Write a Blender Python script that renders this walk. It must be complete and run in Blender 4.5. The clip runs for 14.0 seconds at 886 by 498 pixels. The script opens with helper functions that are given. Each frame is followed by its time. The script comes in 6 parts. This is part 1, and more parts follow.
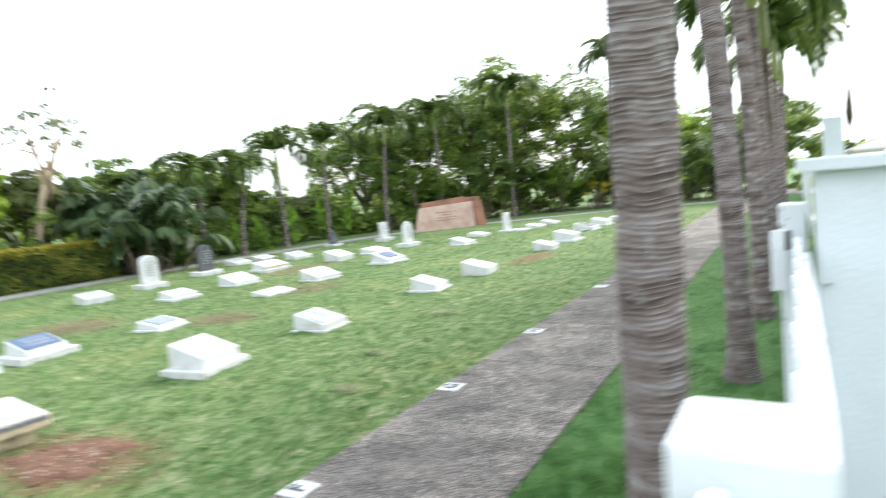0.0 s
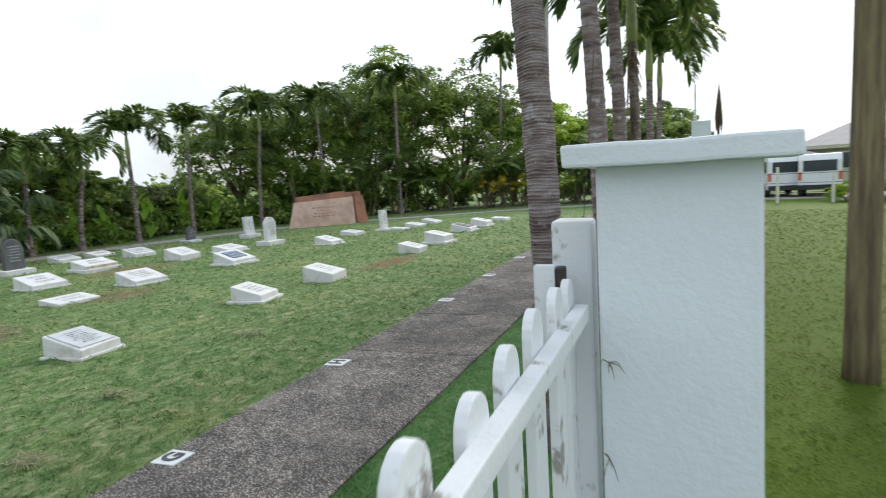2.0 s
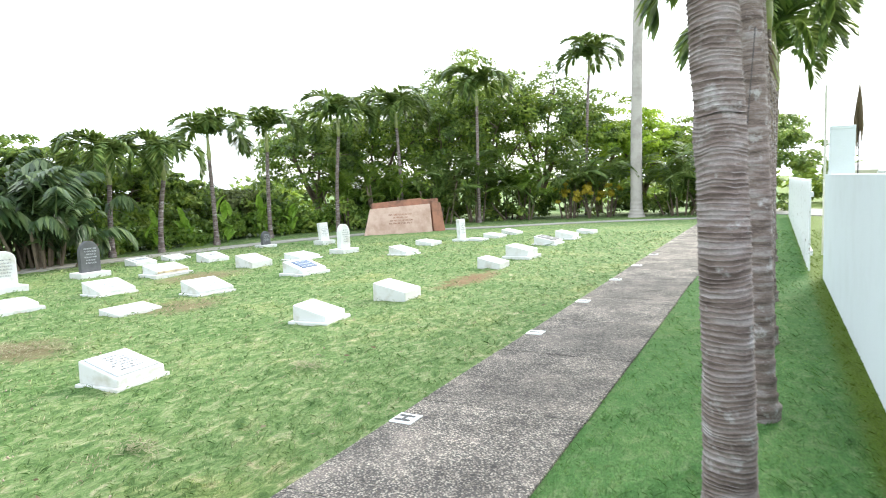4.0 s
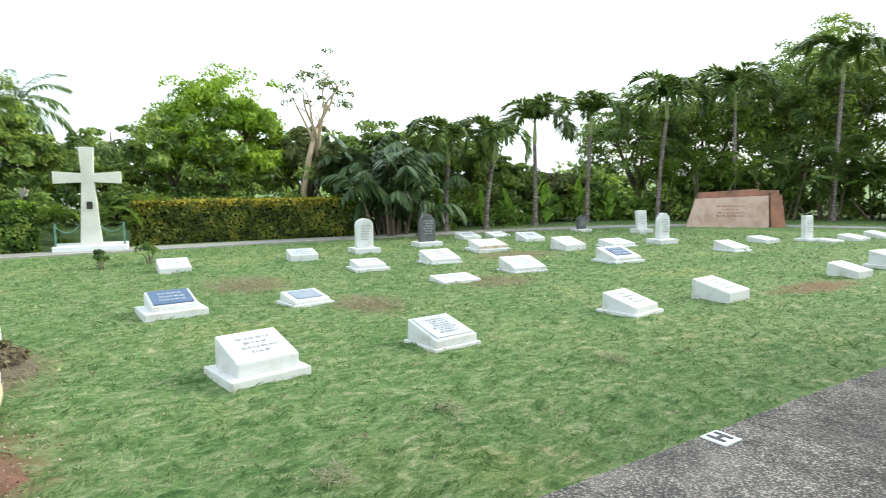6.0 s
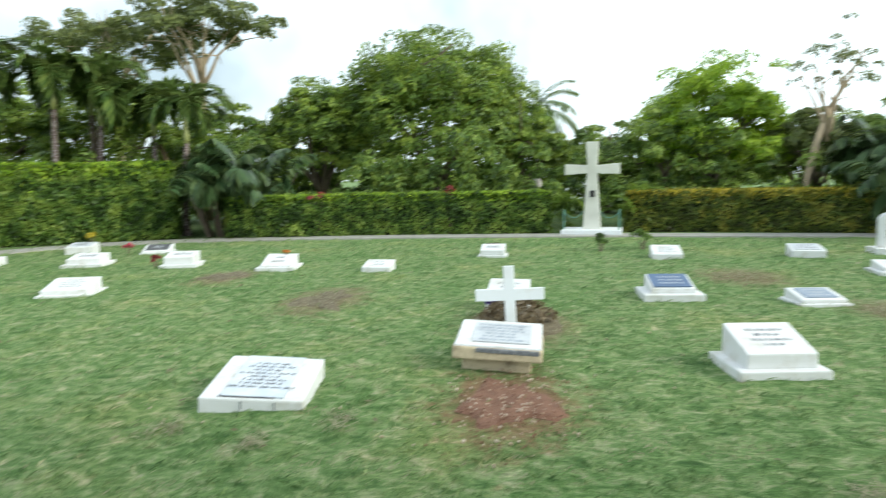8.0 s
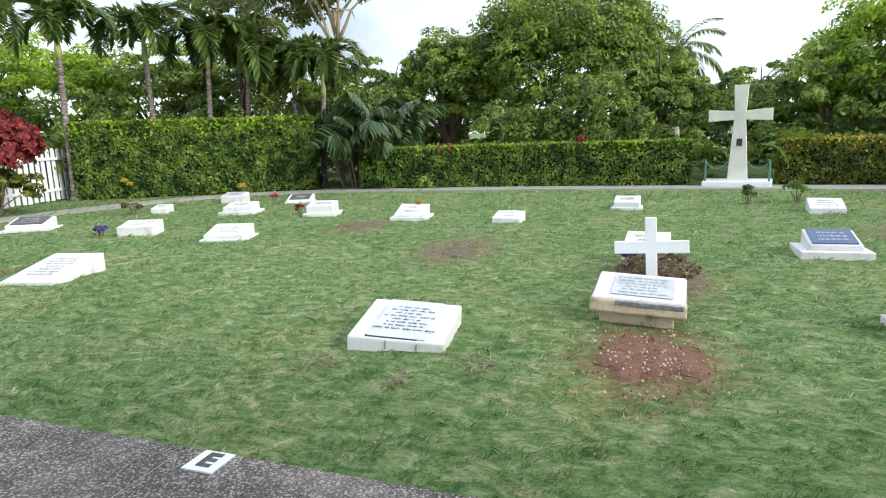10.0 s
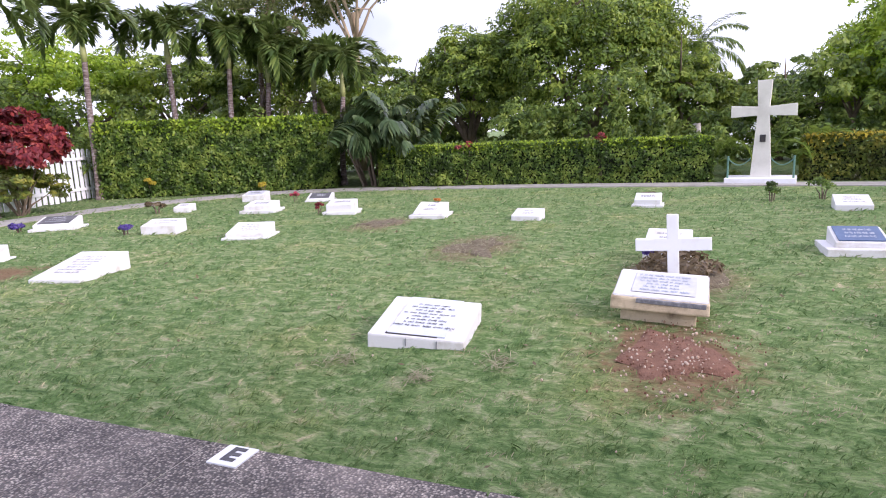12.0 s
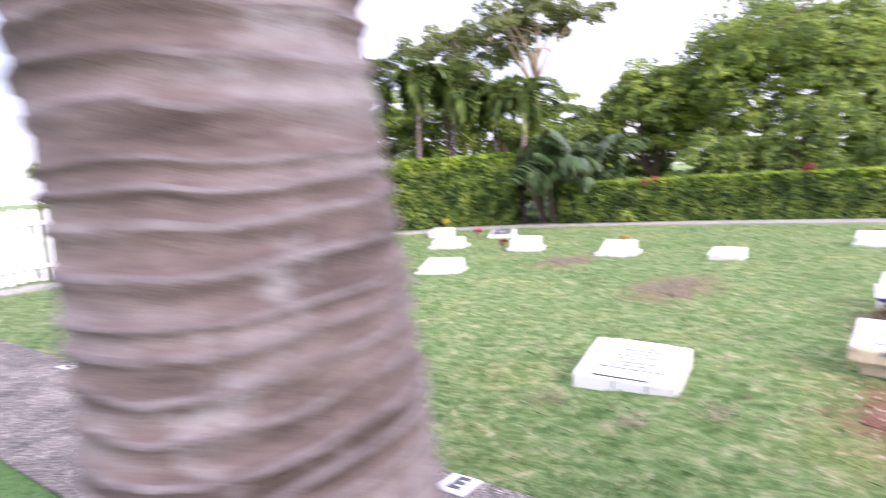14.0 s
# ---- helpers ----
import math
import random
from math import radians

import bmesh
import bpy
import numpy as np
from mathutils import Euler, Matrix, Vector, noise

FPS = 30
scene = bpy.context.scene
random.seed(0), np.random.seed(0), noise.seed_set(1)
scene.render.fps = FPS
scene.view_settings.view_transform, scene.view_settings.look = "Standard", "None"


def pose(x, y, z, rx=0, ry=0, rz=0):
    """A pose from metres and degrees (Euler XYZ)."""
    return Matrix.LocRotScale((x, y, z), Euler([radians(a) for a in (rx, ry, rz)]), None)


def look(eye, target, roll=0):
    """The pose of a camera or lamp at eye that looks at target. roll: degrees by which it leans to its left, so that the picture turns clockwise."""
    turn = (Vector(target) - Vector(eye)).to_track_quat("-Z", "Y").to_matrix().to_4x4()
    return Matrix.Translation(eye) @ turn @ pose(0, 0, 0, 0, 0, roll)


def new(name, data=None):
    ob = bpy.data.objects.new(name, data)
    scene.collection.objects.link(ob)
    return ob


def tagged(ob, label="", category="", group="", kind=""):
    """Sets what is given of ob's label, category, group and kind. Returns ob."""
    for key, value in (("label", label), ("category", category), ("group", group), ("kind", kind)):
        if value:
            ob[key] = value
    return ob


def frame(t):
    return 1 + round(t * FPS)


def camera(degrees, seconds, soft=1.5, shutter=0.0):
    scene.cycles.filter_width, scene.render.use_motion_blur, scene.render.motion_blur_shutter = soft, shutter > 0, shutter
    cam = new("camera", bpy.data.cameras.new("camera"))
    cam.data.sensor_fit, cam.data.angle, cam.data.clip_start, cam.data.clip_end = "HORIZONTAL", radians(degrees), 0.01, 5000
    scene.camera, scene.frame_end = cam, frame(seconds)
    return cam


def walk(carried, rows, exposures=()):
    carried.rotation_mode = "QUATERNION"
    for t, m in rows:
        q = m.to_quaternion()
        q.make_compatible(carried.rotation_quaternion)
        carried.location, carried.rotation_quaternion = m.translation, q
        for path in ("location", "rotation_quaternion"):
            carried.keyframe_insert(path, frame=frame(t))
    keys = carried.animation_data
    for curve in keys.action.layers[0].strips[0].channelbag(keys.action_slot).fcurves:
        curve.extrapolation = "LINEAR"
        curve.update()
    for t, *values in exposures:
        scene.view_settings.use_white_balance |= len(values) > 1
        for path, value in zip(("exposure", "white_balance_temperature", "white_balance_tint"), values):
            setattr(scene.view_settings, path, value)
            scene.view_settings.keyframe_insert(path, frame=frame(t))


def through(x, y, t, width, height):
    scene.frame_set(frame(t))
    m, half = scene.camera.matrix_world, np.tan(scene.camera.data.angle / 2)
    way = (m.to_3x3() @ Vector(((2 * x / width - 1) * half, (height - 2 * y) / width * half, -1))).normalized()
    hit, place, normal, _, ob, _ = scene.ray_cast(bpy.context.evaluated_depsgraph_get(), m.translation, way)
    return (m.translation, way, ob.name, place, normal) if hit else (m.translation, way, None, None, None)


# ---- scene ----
cam = camera(70.9, 14.0, soft=1.0, shutter=0.5)
PATH = [
    (0, (0.481, 0.549, 1.553), (-0.51, 2.276, 1.361), -5.3),
    (0.5, (0.718, 0.942, 1.559), (0.091, 2.834, 1.391), -3.2),
    (0.7, (0.733, 1.07, 1.535), (0.215, 2.991, 1.339), -7.0),
    (0.9, (0.747, 1.198, 1.512), (0.242, 3.12, 1.287), -5.5),
    (1, (0.741, 1.312, 1.506), (0.227, 3.235, 1.313), -4.7),
    (1.2, (0.709, 1.48, 1.505), (0.159, 3.386, 1.305), -4.4),
    (1.5, (0.662, 1.726, 1.503), (0.169, 3.643, 1.216), -4.0),
    (2, (0.756, 2.105, 1.477), (0.038, 3.958, 1.249), -3.3),
    (2.2, (0.757, 2.237, 1.483), (-0.006, 4.07, 1.238), -4.3),
    (2.9, (0.68, 2.58, 1.498), (-0.16, 4.36, 1.27), -3.6),
    (3.1, (0.57, 2.70, 1.502), (-0.30, 4.47, 1.28), -3.2),
    (3.2, (0.455, 2.77, 1.504), (-0.43, 4.54, 1.29), -3.0),
    (3.5, (0.33, 2.90, 1.510), (-0.58, 4.66, 1.31), -2.6),
    (4.3, (0.173, 3.104, 1.527), (-0.821, 4.83, 1.34), -1.5),
    (4.5, (0.153, 3.124, 1.523), (-1.071, 4.696, 1.35), -1.3),
    (4.7, (0.125, 3.144, 1.518), (-1.195, 4.622, 1.34), -1.7),
    (5, (0.084, 3.174, 1.51), (-1.427, 4.471, 1.326), -2.4),
    (5.5, (0.08, 3.193, 1.498), (-1.534, 4.352, 1.27), 0.0),
    (6, (0.088, 3.203, 1.495), (-1.571, 4.298, 1.277), -0.3),
    (6.5, (0.08, 3.157, 1.495), (-1.703, 4.041, 1.3), -1.7),
    (7, (0.072, 3.059, 1.493), (-1.89, 3.415, 1.344), -1.6),
    (7.5, (0.067, 3.008, 1.492), (-1.928, 3.049, 1.363), -1.6),
    (8, (0.107, 2.911, 1.442), (-1.858, 2.614, 1.217), -1.1),
    (8.5, (0.115, 2.856, 1.423), (-1.793, 2.319, 1.151), -1.2),
    (11, (0.138, 2.805, 1.418), (-1.702, 2.113, 1.046), -1.8),
    (11.5, (0.138, 2.806, 1.414), (-1.698, 2.106, 1.045), -1.6),
    (12, (0.141, 2.802, 1.417), (-1.683, 2.069, 1.048), -2.3),
    (12.5, (0.148, 2.815, 1.416), (-1.669, 2.083, 1.014), -2.3),
    (13, (0.147, 2.81, 1.408), (-1.672, 2.083, 1.002), -2.2),
    (13.5, (0.182, 2.751, 1.421), (-1.591, 1.898, 1.062), -2.9),
    (14, (0.326, 2.618, 1.468), (-1.252, 1.411, 1.238), -3.6),
]
EXPOSURES = [(0, 0.72, 6320, 7), (0.5, 0.66, 6320, 7), (1, 0.16, 6320, 7), (1.5, -0.15, 6380, 8), (2.2, -0.12, 6320, 8), (4.3, 1.06, 6450, 5), (4.7, 0.69, 6420, 4), (5, 0.63, 6400, 3), (5.5, 0.5, 6350, 2),
             (6.5, 0.41, 6280, 1), (7, 0.06, 6280, 2), (7.5, 0.11, 6280, 2), (8, 0.18, 6280, 0), (8.7, 0.1, 6280, -2), (11, 0.24, 6140, 23), (13, 0.26, 6100, 34), (13.5, 0.45, 6130, 34), (14, 0.88, 6130, 33)]
walk(cam, [(t, look(eye, target, roll)) for t, eye, target, roll in PATH], EXPOSURES)

# ---- sky and sun: bright hazy evening sky, low soft sun beyond the far end of the walk ----
world = bpy.data.worlds.new("sky")
scene.world = world
world.use_nodes = True
wn, wl = world.node_tree.nodes, world.node_tree.links
sky = wn.new("ShaderNodeTexSky")
sky.sky_type = "NISHITA"
sky.sun_disc = False
SUN_EL, SUN_AZ = 28.0, 12.0
sky.sun_elevation, sky.sun_rotation = radians(SUN_EL), radians(SUN_AZ)
sky.air_density, sky.dust_density, sky.ozone_density = 1.0, 4.0, 1.0
# thin bright cloud over the whole sky, with faint blue gaps
wc = wn.new("ShaderNodeTexCoord")
cloud = wn.new("ShaderNodeTexNoise")
cloud.inputs["Scale"].default_value, cloud.inputs["Detail"].default_value = 1.7, 5.0
wl.new(wc.outputs["Generated"], cloud.inputs["Vector"])
veil = wn.new("ShaderNodeMapRange")
veil.inputs["From Min"].default_value, veil.inputs["From Max"].default_value = 0.34, 0.52
veil.inputs["To Min"].default_value, veil.inputs["To Max"].default_value = 0.28, 0.94
wl.new(cloud.outputs["Fac"], veil.inputs["Value"])
over = wn.new("ShaderNodeMix")
over.data_type = "RGBA"
over.inputs[7].default_value = (11.2, 11.9, 12.8, 1)
wl.new(veil.outputs["Result"], over.inputs[0])
wl.new(sky.outputs["Color"], over.inputs[6])
wl.new(over.outputs[2], wn["Background"].inputs["Color"])
wn["Background"].inputs["Strength"].default_value = 0.13
lamp = bpy.data.lights.new("sun", "SUN")
lamp.energy, lamp.angle, lamp.color = 3.3, radians(18), (1.0, 0.93, 0.82)
sun = new("sun", lamp)
sa, se = radians(SUN_AZ), radians(SUN_EL)
sun.matrix_world = look((0, 0, 0), (-math.sin(sa) * math.cos(se), -math.cos(sa) * math.cos(se), -math.sin(se)))
scene.view_settings.exposure = 0.0

# ---- tools ----
def bm_object(name, bm, material, parent=None, label="", smooth=False):
    me = bpy.data.meshes.new(name)
    bm.normal_update()
    bm.to_mesh(me)
    bm.free()
    me.materials.append(material)
    if smooth:
        me.polygons.foreach_set("use_smooth", [True] * len(me.polygons))
    ob = new(name, me)
    if parent:
        ob.parent = parent
    if label:
        tagged(ob, label)
    return ob


def part(name, bm, material, parent, label="", smooth=False):
    return bm_object(name, bm, material, parent, label, smooth)


def thing(name, x, y, z=0.0, rz=0.0, label="", category="", group="", kind=""):
    ob = new(name)
    ob.matrix_basis = pose(x, y, z, 0, 0, rz)
    ob.empty_display_size = 0.1
    return tagged(ob, label, category, group, kind)


def box(x0, x1, y0, y1, z0, z1, bevel=0.0, bm=None):
    own = bm or bmesh.new()
    made = bmesh.ops.create_cube(own, size=1.0)["verts"]
    for v in made:
        v.co = Vector((x0 + (v.co.x + .5) * (x1 - x0), y0 + (v.co.y + .5) * (y1 - y0), z0 + (v.co.z + .5) * (z1 - z0)))
    if bevel and bm is None:
        bmesh.ops.bevel(own, geom=own.edges[:], offset=bevel, segments=2, affect="EDGES", profile=0.6)
    return own


def worn(bm, amount, scale=6.0, cuts=0):
    """Uneven, hand-made edges."""
    if cuts:
        bmesh.ops.subdivide_edges(bm, edges=bm.edges[:], cuts=cuts, use_grid_fill=True)
    for v in bm.verts:
        v.co += noise.noise_vector(v.co * scale) * amount
    return bm


def prism(outline, depth, axis="x", bevel=0.0):
    """An outline of (across, up) pulled through a depth along x (centred)."""
    bm = bmesh.new()
    front = [bm.verts.new((depth / 2, a, b)) for a, b in outline]
    back = [bm.verts.new((-depth / 2, a, b)) for a, b in outline]
    n = len(outline)
    bm.faces.new(front)
    bm.faces.new(back[::-1])
    for i in range(n):
        bm.faces.new((front[i], back[i], back[(i + 1) % n], front[(i + 1) % n]))
    bmesh.ops.recalc_face_normals(bm, faces=bm.faces[:])
    if bevel:
        bmesh.ops.bevel(bm, geom=bm.edges[:], offset=bevel, segments=2, affect="EDGES", profile=0.6)
    return bm


def tube(points, radii, seg=8, bm=None, cap=True):
    own = bm or bmesh.new()
    rings = []
    up = Vector((0, 0, 1))
    for i, p in enumerate(points):
        p = Vector(p)
        d = (Vector(points[min(i + 1, len(points) - 1)]) - Vector(points[max(i - 1, 0)])).normalized()
        a = d.cross(up)
        a = Vector((1, 0, 0)) if a.length < 0.05 else a.normalized()
        b = d.cross(a).normalized()
        rings.append([own.verts.new(p + (a * math.cos(2 * math.pi * k / seg) + b * math.sin(2 * math.pi * k / seg)) * radii[i]) for k in range(seg)])
    for r0, r1 in zip(rings, rings[1:]):
        for k in range(seg):
            own.faces.new((r0[k], r0[(k + 1) % seg], r1[(k + 1) % seg], r1[k]))
    if cap:
        own.faces.new(rings[0][::-1])
        own.faces.new(rings[-1])
    return own


def quads(name, verts, material, smooth=False):
    """A mesh of separate quads from an (n, 4, 3) array."""
    n = len(verts)
    me = bpy.data.meshes.new(name)
    me.vertices.add(n * 4)
    me.vertices.foreach_set("co", np.asarray(verts, dtype=np.float32).ravel())
    me.loops.add(n * 4)
    me.loops.foreach_set("vertex_index", np.arange(n * 4, dtype=np.int32))
    me.polygons.add(n)
    me.polygons.foreach_set("loop_start", np.arange(0, n * 4, 4, dtype=np.int32))
    me.polygons.foreach_set("loop_total", np.full(n, 4, dtype=np.int32))
    me.update(calc_edges=True)
    me.materials.append(material)
    return me


def leaf_quads(rng, P, N, size, slim=0.5, spread=0.7):
    """Lozenge leaves at points P, roughly facing N."""
    n = len(P)
    N = N + rng.normal(0, spread, (n, 3))
    N /= np.linalg.norm(N, axis=1, keepdims=True) + 1e-9
    A = rng.normal(0, 1, (n, 3))
    A[:, 2] -= 0.6
    A -= N * np.sum(A * N, axis=1, keepdims=True)
    A /= np.linalg.norm(A, axis=1, keepdims=True) + 1e-9
    B = np.cross(N, A)
    s = (size * rng.uniform(0.6, 1.3, n))[:, None]
    mid = P + A * s * 0.1 - N * s * 0.08
    return np.stack([P - A * s * 0.5, mid + B * s * slim * 0.5, P + A * s * 0.55 - N * s * 0.15, mid - B * s * slim * 0.5], axis=1)


# ---- materials ----
def nodes_of(name):
    m = bpy.data.materials.new(name)
    m.use_nodes = True
    nt = m.node_tree
    return m, nt.nodes, nt.links, nt.nodes["Principled BSDF"]


def noise_node(n, l, coords, scale, detail=4.0, rough=0.6):
    t = n.new("ShaderNodeTexNoise")
    t.inputs["Scale"].default_value, t.inputs["Detail"].default_value, t.inputs["Roughness"].default_value = scale, detail, rough
    l.new(coords, t.inputs["Vector"])
    return t.outputs["Fac"]


def ramp(n, l, fac, stops):
    r = n.new("ShaderNodeValToRGB")
    e = r.color_ramp.elements
    while len(e) < len(stops):
        e.new(0.5)
    for k, (p, c) in zip(e, stops):
        k.position, k.color = p, (*c, 1)
    l.new(fac, r.inputs["Fac"])
    return r.outputs["Color"]


def mix(n, l, fac, a, b, blend="MIX"):
    m = n.new("ShaderNodeMix")
    m.data_type, m.blend_type = "RGBA", blend
    for s, v in ((m.inputs[0], fac), (m.inputs[6], a), (m.inputs[7], b)):
        if isinstance(v, (int, float)):
            s.default_value = v
        elif isinstance(v, tuple):
            s.default_value = (*v, 1)
        else:
            l.new(v, s)
    return m.outputs[2]


def bumped(n, l, p, height, strength, distance):
    b = n.new("ShaderNodeBump")
    b.inputs["Strength"].default_value, b.inputs["Distance"].default_value = strength, distance
    l.new(height, b.inputs["Height"])
    l.new(b.outputs["Normal"], p.inputs["Normal"])


def surface(name, base, stain, scale=3.0, fine=60.0, rough=0.8, bump=0.3, depth=0.004, amount=(0.45, 0.75), grain=0.12, metallic=0.0, stretch=None):
    """A plain surface with stains at one scale and grain at another."""
    m, n, l, p = nodes_of(name)
    pos = n.new("ShaderNodeNewGeometry").outputs["Position"]
    if stretch:
        mp = n.new("ShaderNodeMapping")
        mp.inputs["Scale"].default_value = stretch
        l.new(pos, mp.inputs["Vector"])
        pos = mp.outputs[0]
    big = noise_node(n, l, pos, scale, 6.0, 0.65)
    small = noise_node(n, l, pos, fine, 3.0, 0.6)
    col = ramp(n, l, big, [(amount[0], base), (amount[1], stain)])
    dark = tuple(c * (1 - grain * 2) for c in base)
    g = n.new("ShaderNodeMath")
    g.operation = "MULTIPLY"
    g.inputs[1].default_value = grain * 2
    l.new(small, g.inputs[0])
    col = mix(n, l, g.outputs[0], col, dark, "MULTIPLY" if grain > 0.2 else "MIX")
    l.new(col, p.inputs["Base Color"])
    p.inputs["Roughness"].default_value, p.inputs["Metallic"].default_value = rough, metallic
    bumped(n, l, p, small, bump, depth)
    return m


def soft_step(n, l, value, lo, hi, top):
    r = n.new("ShaderNodeMapRange")
    r.interpolation_type = "SMOOTHSTEP"
    r.inputs["From Min"].default_value, r.inputs["From Max"].default_value = lo, hi
    r.inputs["To Min"].default_value, r.inputs["To Max"].default_value = 0.0, top
    l.new(value, r.inputs["Value"])
    return r.outputs["Result"]


def leaf_material(name, dark, mid, light, rough=0.45, through=0.33, patch=0.9, clumped=0.5):
    m, n, l, p = nodes_of(name)
    geo = n.new("ShaderNodeNewGeometry")
    big = noise_node(n, l, geo.outputs["Position"], patch, 4.0)
    add = n.new("ShaderNodeMath")
    add.operation = "MULTIPLY_ADD"
    add.inputs[1].default_value = 1.05 - clumped
    l.new(geo.outputs["Random Per Island"], add.inputs[0])
    half = n.new("ShaderNodeMath")
    half.operation = "MULTIPLY"
    half.inputs[1].default_value = clumped
    l.new(big if clumped <= 0.5 else soft_step(n, l, big, 0.33, 0.67, 1.0), half.inputs[0])
    l.new(half.outputs[0], add.inputs[2])
    col = ramp(n, l, add.outputs[0], [(0.18, dark), (0.5, mid), (0.85, light)])
    l.new(col, p.inputs["Base Color"])
    p.inputs["Roughness"].default_value = rough
    p.inputs["Specular IOR Level"].default_value = 0.3
    tr = n.new("ShaderNodeBsdfTranslucent")
    l.new(mix(n, l, 0.6, col, light), tr.inputs["Color"])
    sh = n.new("ShaderNodeMixShader")
    sh.inputs[0].default_value = through
    l.new(p.outputs[0], sh.inputs[1])
    l.new(tr.outputs[0], sh.inputs[2])
    l.new(sh.outputs[0], n["Material Output"].inputs["Surface"])
    return m


def turf_tone(n, l, pos):
    """Matted turf in short uneven streaks: straw tips, deep green painted for shade between tufts."""
    wv = n.new("ShaderNodeMapping")
    wv.inputs["Scale"].default_value = (10.5, 6.2, 0.0)
    wv.inputs["Rotation"].default_value = (0, 0, 0.35)
    l.new(pos, wv.inputs["Vector"])
    t = n.new("ShaderNodeTexNoise")
    t.inputs["Scale"].default_value, t.inputs["Detail"].default_value, t.inputs["Roughness"].default_value, t.inputs["Distortion"].default_value = 1.0, 6.0, 0.72, 0.9
    l.new(wv.outputs[0], t.inputs["Vector"])
    col = ramp(n, l, t.outputs["Fac"], [(0.33, (0.056, 0.115, 0.034)), (0.44, (0.112, 0.192, 0.062)), (0.53, (0.178, 0.258, 0.100)), (0.62, (0.295, 0.33, 0.178)), (0.71, (0.44, 0.40, 0.27))])
    broad = noise_node(n, l, pos, 0.7, 4.0, 0.6)
    return mix(n, l, 1.0, col, ramp(n, l, broad, [(0.32, (0.74, 0.86, 0.72)), (0.52, (1.0, 1.0, 1.0)), (0.70, (1.28, 1.10, 1.05))]), "MULTIPLY")


def turf_blade_material():
    m, n, l, p = nodes_of("grass_blade")
    geo = n.new("ShaderNodeNewGeometry")
    col = turf_tone(n, l, geo.outputs["Position"])
    col = mix(n, l, 1.0, col, ramp(n, l, geo.outputs["Random Per Island"], [(0.0, (0.55, 0.6, 0.5)), (0.6, (1.05, 1.05, 1.0)), (1.0, (1.65, 1.5, 1.5))]), "MULTIPLY")
    l.new(col, p.inputs["Base Color"])
    p.inputs["Roughness"].default_value, p.inputs["Specular IOR Level"].default_value = 0.6, 0.25
    tr = n.new("ShaderNodeBsdfTranslucent")
    l.new(col, tr.inputs["Color"])
    sh = n.new("ShaderNodeMixShader")
    sh.inputs[0].default_value = 0.25
    l.new(p.outputs[0], sh.inputs[1])
    l.new(tr.outputs[0], sh.inputs[2])
    l.new(sh.outputs[0], n["Material Output"].inputs["Surface"])
    return m


DRY_TONE, SOIL_TONE = (0.20, 0.155, 0.09), (0.21, 0.115, 0.07)


def lawn_material():
    m, n, l, p = nodes_of("lawn")
    pos = n.new("ShaderNodeNewGeometry").outputs["Position"]
    mid = noise_node(n, l, pos, 5.0, 6.0, 0.75)
    st = n.new("ShaderNodeMapping")
    st.inputs["Scale"].default_value = (90, 30, 60)
    l.new(pos, st.inputs["Vector"])
    fine = noise_node(n, l, st.outputs[0], 1.0, 4.0, 0.7)
    col = turf_tone(n, l, pos)
    col = mix(n, l, ramp(n, l, mid, [(0.60, (0, 0, 0)), (0.72, (0.75, 0.75, 0.75))]), col, (0.28, 0.23, 0.12))
    # palm strip with shade mixed in as deeper green; coarser lawn outside the fence
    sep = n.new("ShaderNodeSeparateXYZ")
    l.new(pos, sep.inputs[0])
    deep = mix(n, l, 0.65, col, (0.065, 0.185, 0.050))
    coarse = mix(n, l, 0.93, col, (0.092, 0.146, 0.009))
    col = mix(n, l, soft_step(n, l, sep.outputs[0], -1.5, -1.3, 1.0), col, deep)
    col = mix(n, l, soft_step(n, l, sep.outputs[0], 0.6, 0.8, 1.0), col, coarse)
    for k, (px, py, rx, ry, tone) in enumerate(((-6.75, 6.6, 0.75, 0.5, DRY_TONE), (-9.0, 5.75, 0.9, 0.7, DRY_TONE), (-7.2, 9.0, 0.6, 0.75, DRY_TONE), (-9.6, 11.4, 0.7, 1.1, DRY_TONE),
                                                (-4.2, 12.3, 0.35, 1.2, SOIL_TONE), (-3.78, 2.72, 0.85, 0.56, SOIL_TONE), (-5.95, 2.72, 1.0, 0.66, DRY_TONE), (-7.1, 0.35, 1.1, 0.6, DRY_TONE), (-8.75, -1.85, 0.9, 0.5, DRY_TONE), (-4.4, -4.6, 0.7, 0.5, SOIL_TONE))):
        mp = n.new("ShaderNodeMapping")
        mp.inputs["Location"].default_value = (-px / rx, -py / ry, 0)
        mp.inputs["Scale"].default_value = (1 / rx, 1 / ry, 0)
        l.new(pos, mp.inputs["Vector"])
        far = n.new("ShaderNodeVectorMath")
        far.operation = "LENGTH"
        l.new(mp.outputs[0], far.inputs[0])
        wob = n.new("ShaderNodeMath")
        wob.operation = "MULTIPLY_ADD"
        wob.inputs[1].default_value = 2.4
        l.new(mid, wob.inputs[0])
        l.new(far.outputs["Value"], wob.inputs[2])
        col = mix(n, l, soft_step(n, l, wob.outputs[0], 2.35, 1.55, 0.85), col, tone)
    col = mix(n, l, 0.75, col, ramp(n, l, fine, [(0.28, (0.35, 0.38, 0.3)), (0.5, (0.95, 0.95, 0.95)), (0.75, (1.5, 1.45, 1.3))]), "MULTIPLY")
    l.new(col, p.inputs["Base Color"])
    p.inputs["Roughness"].default_value = 0.85
    p.inputs["Specular IOR Level"].default_value = 0.15
    bumped(n, l, p, fine, 0.9, 0.02)
    return m


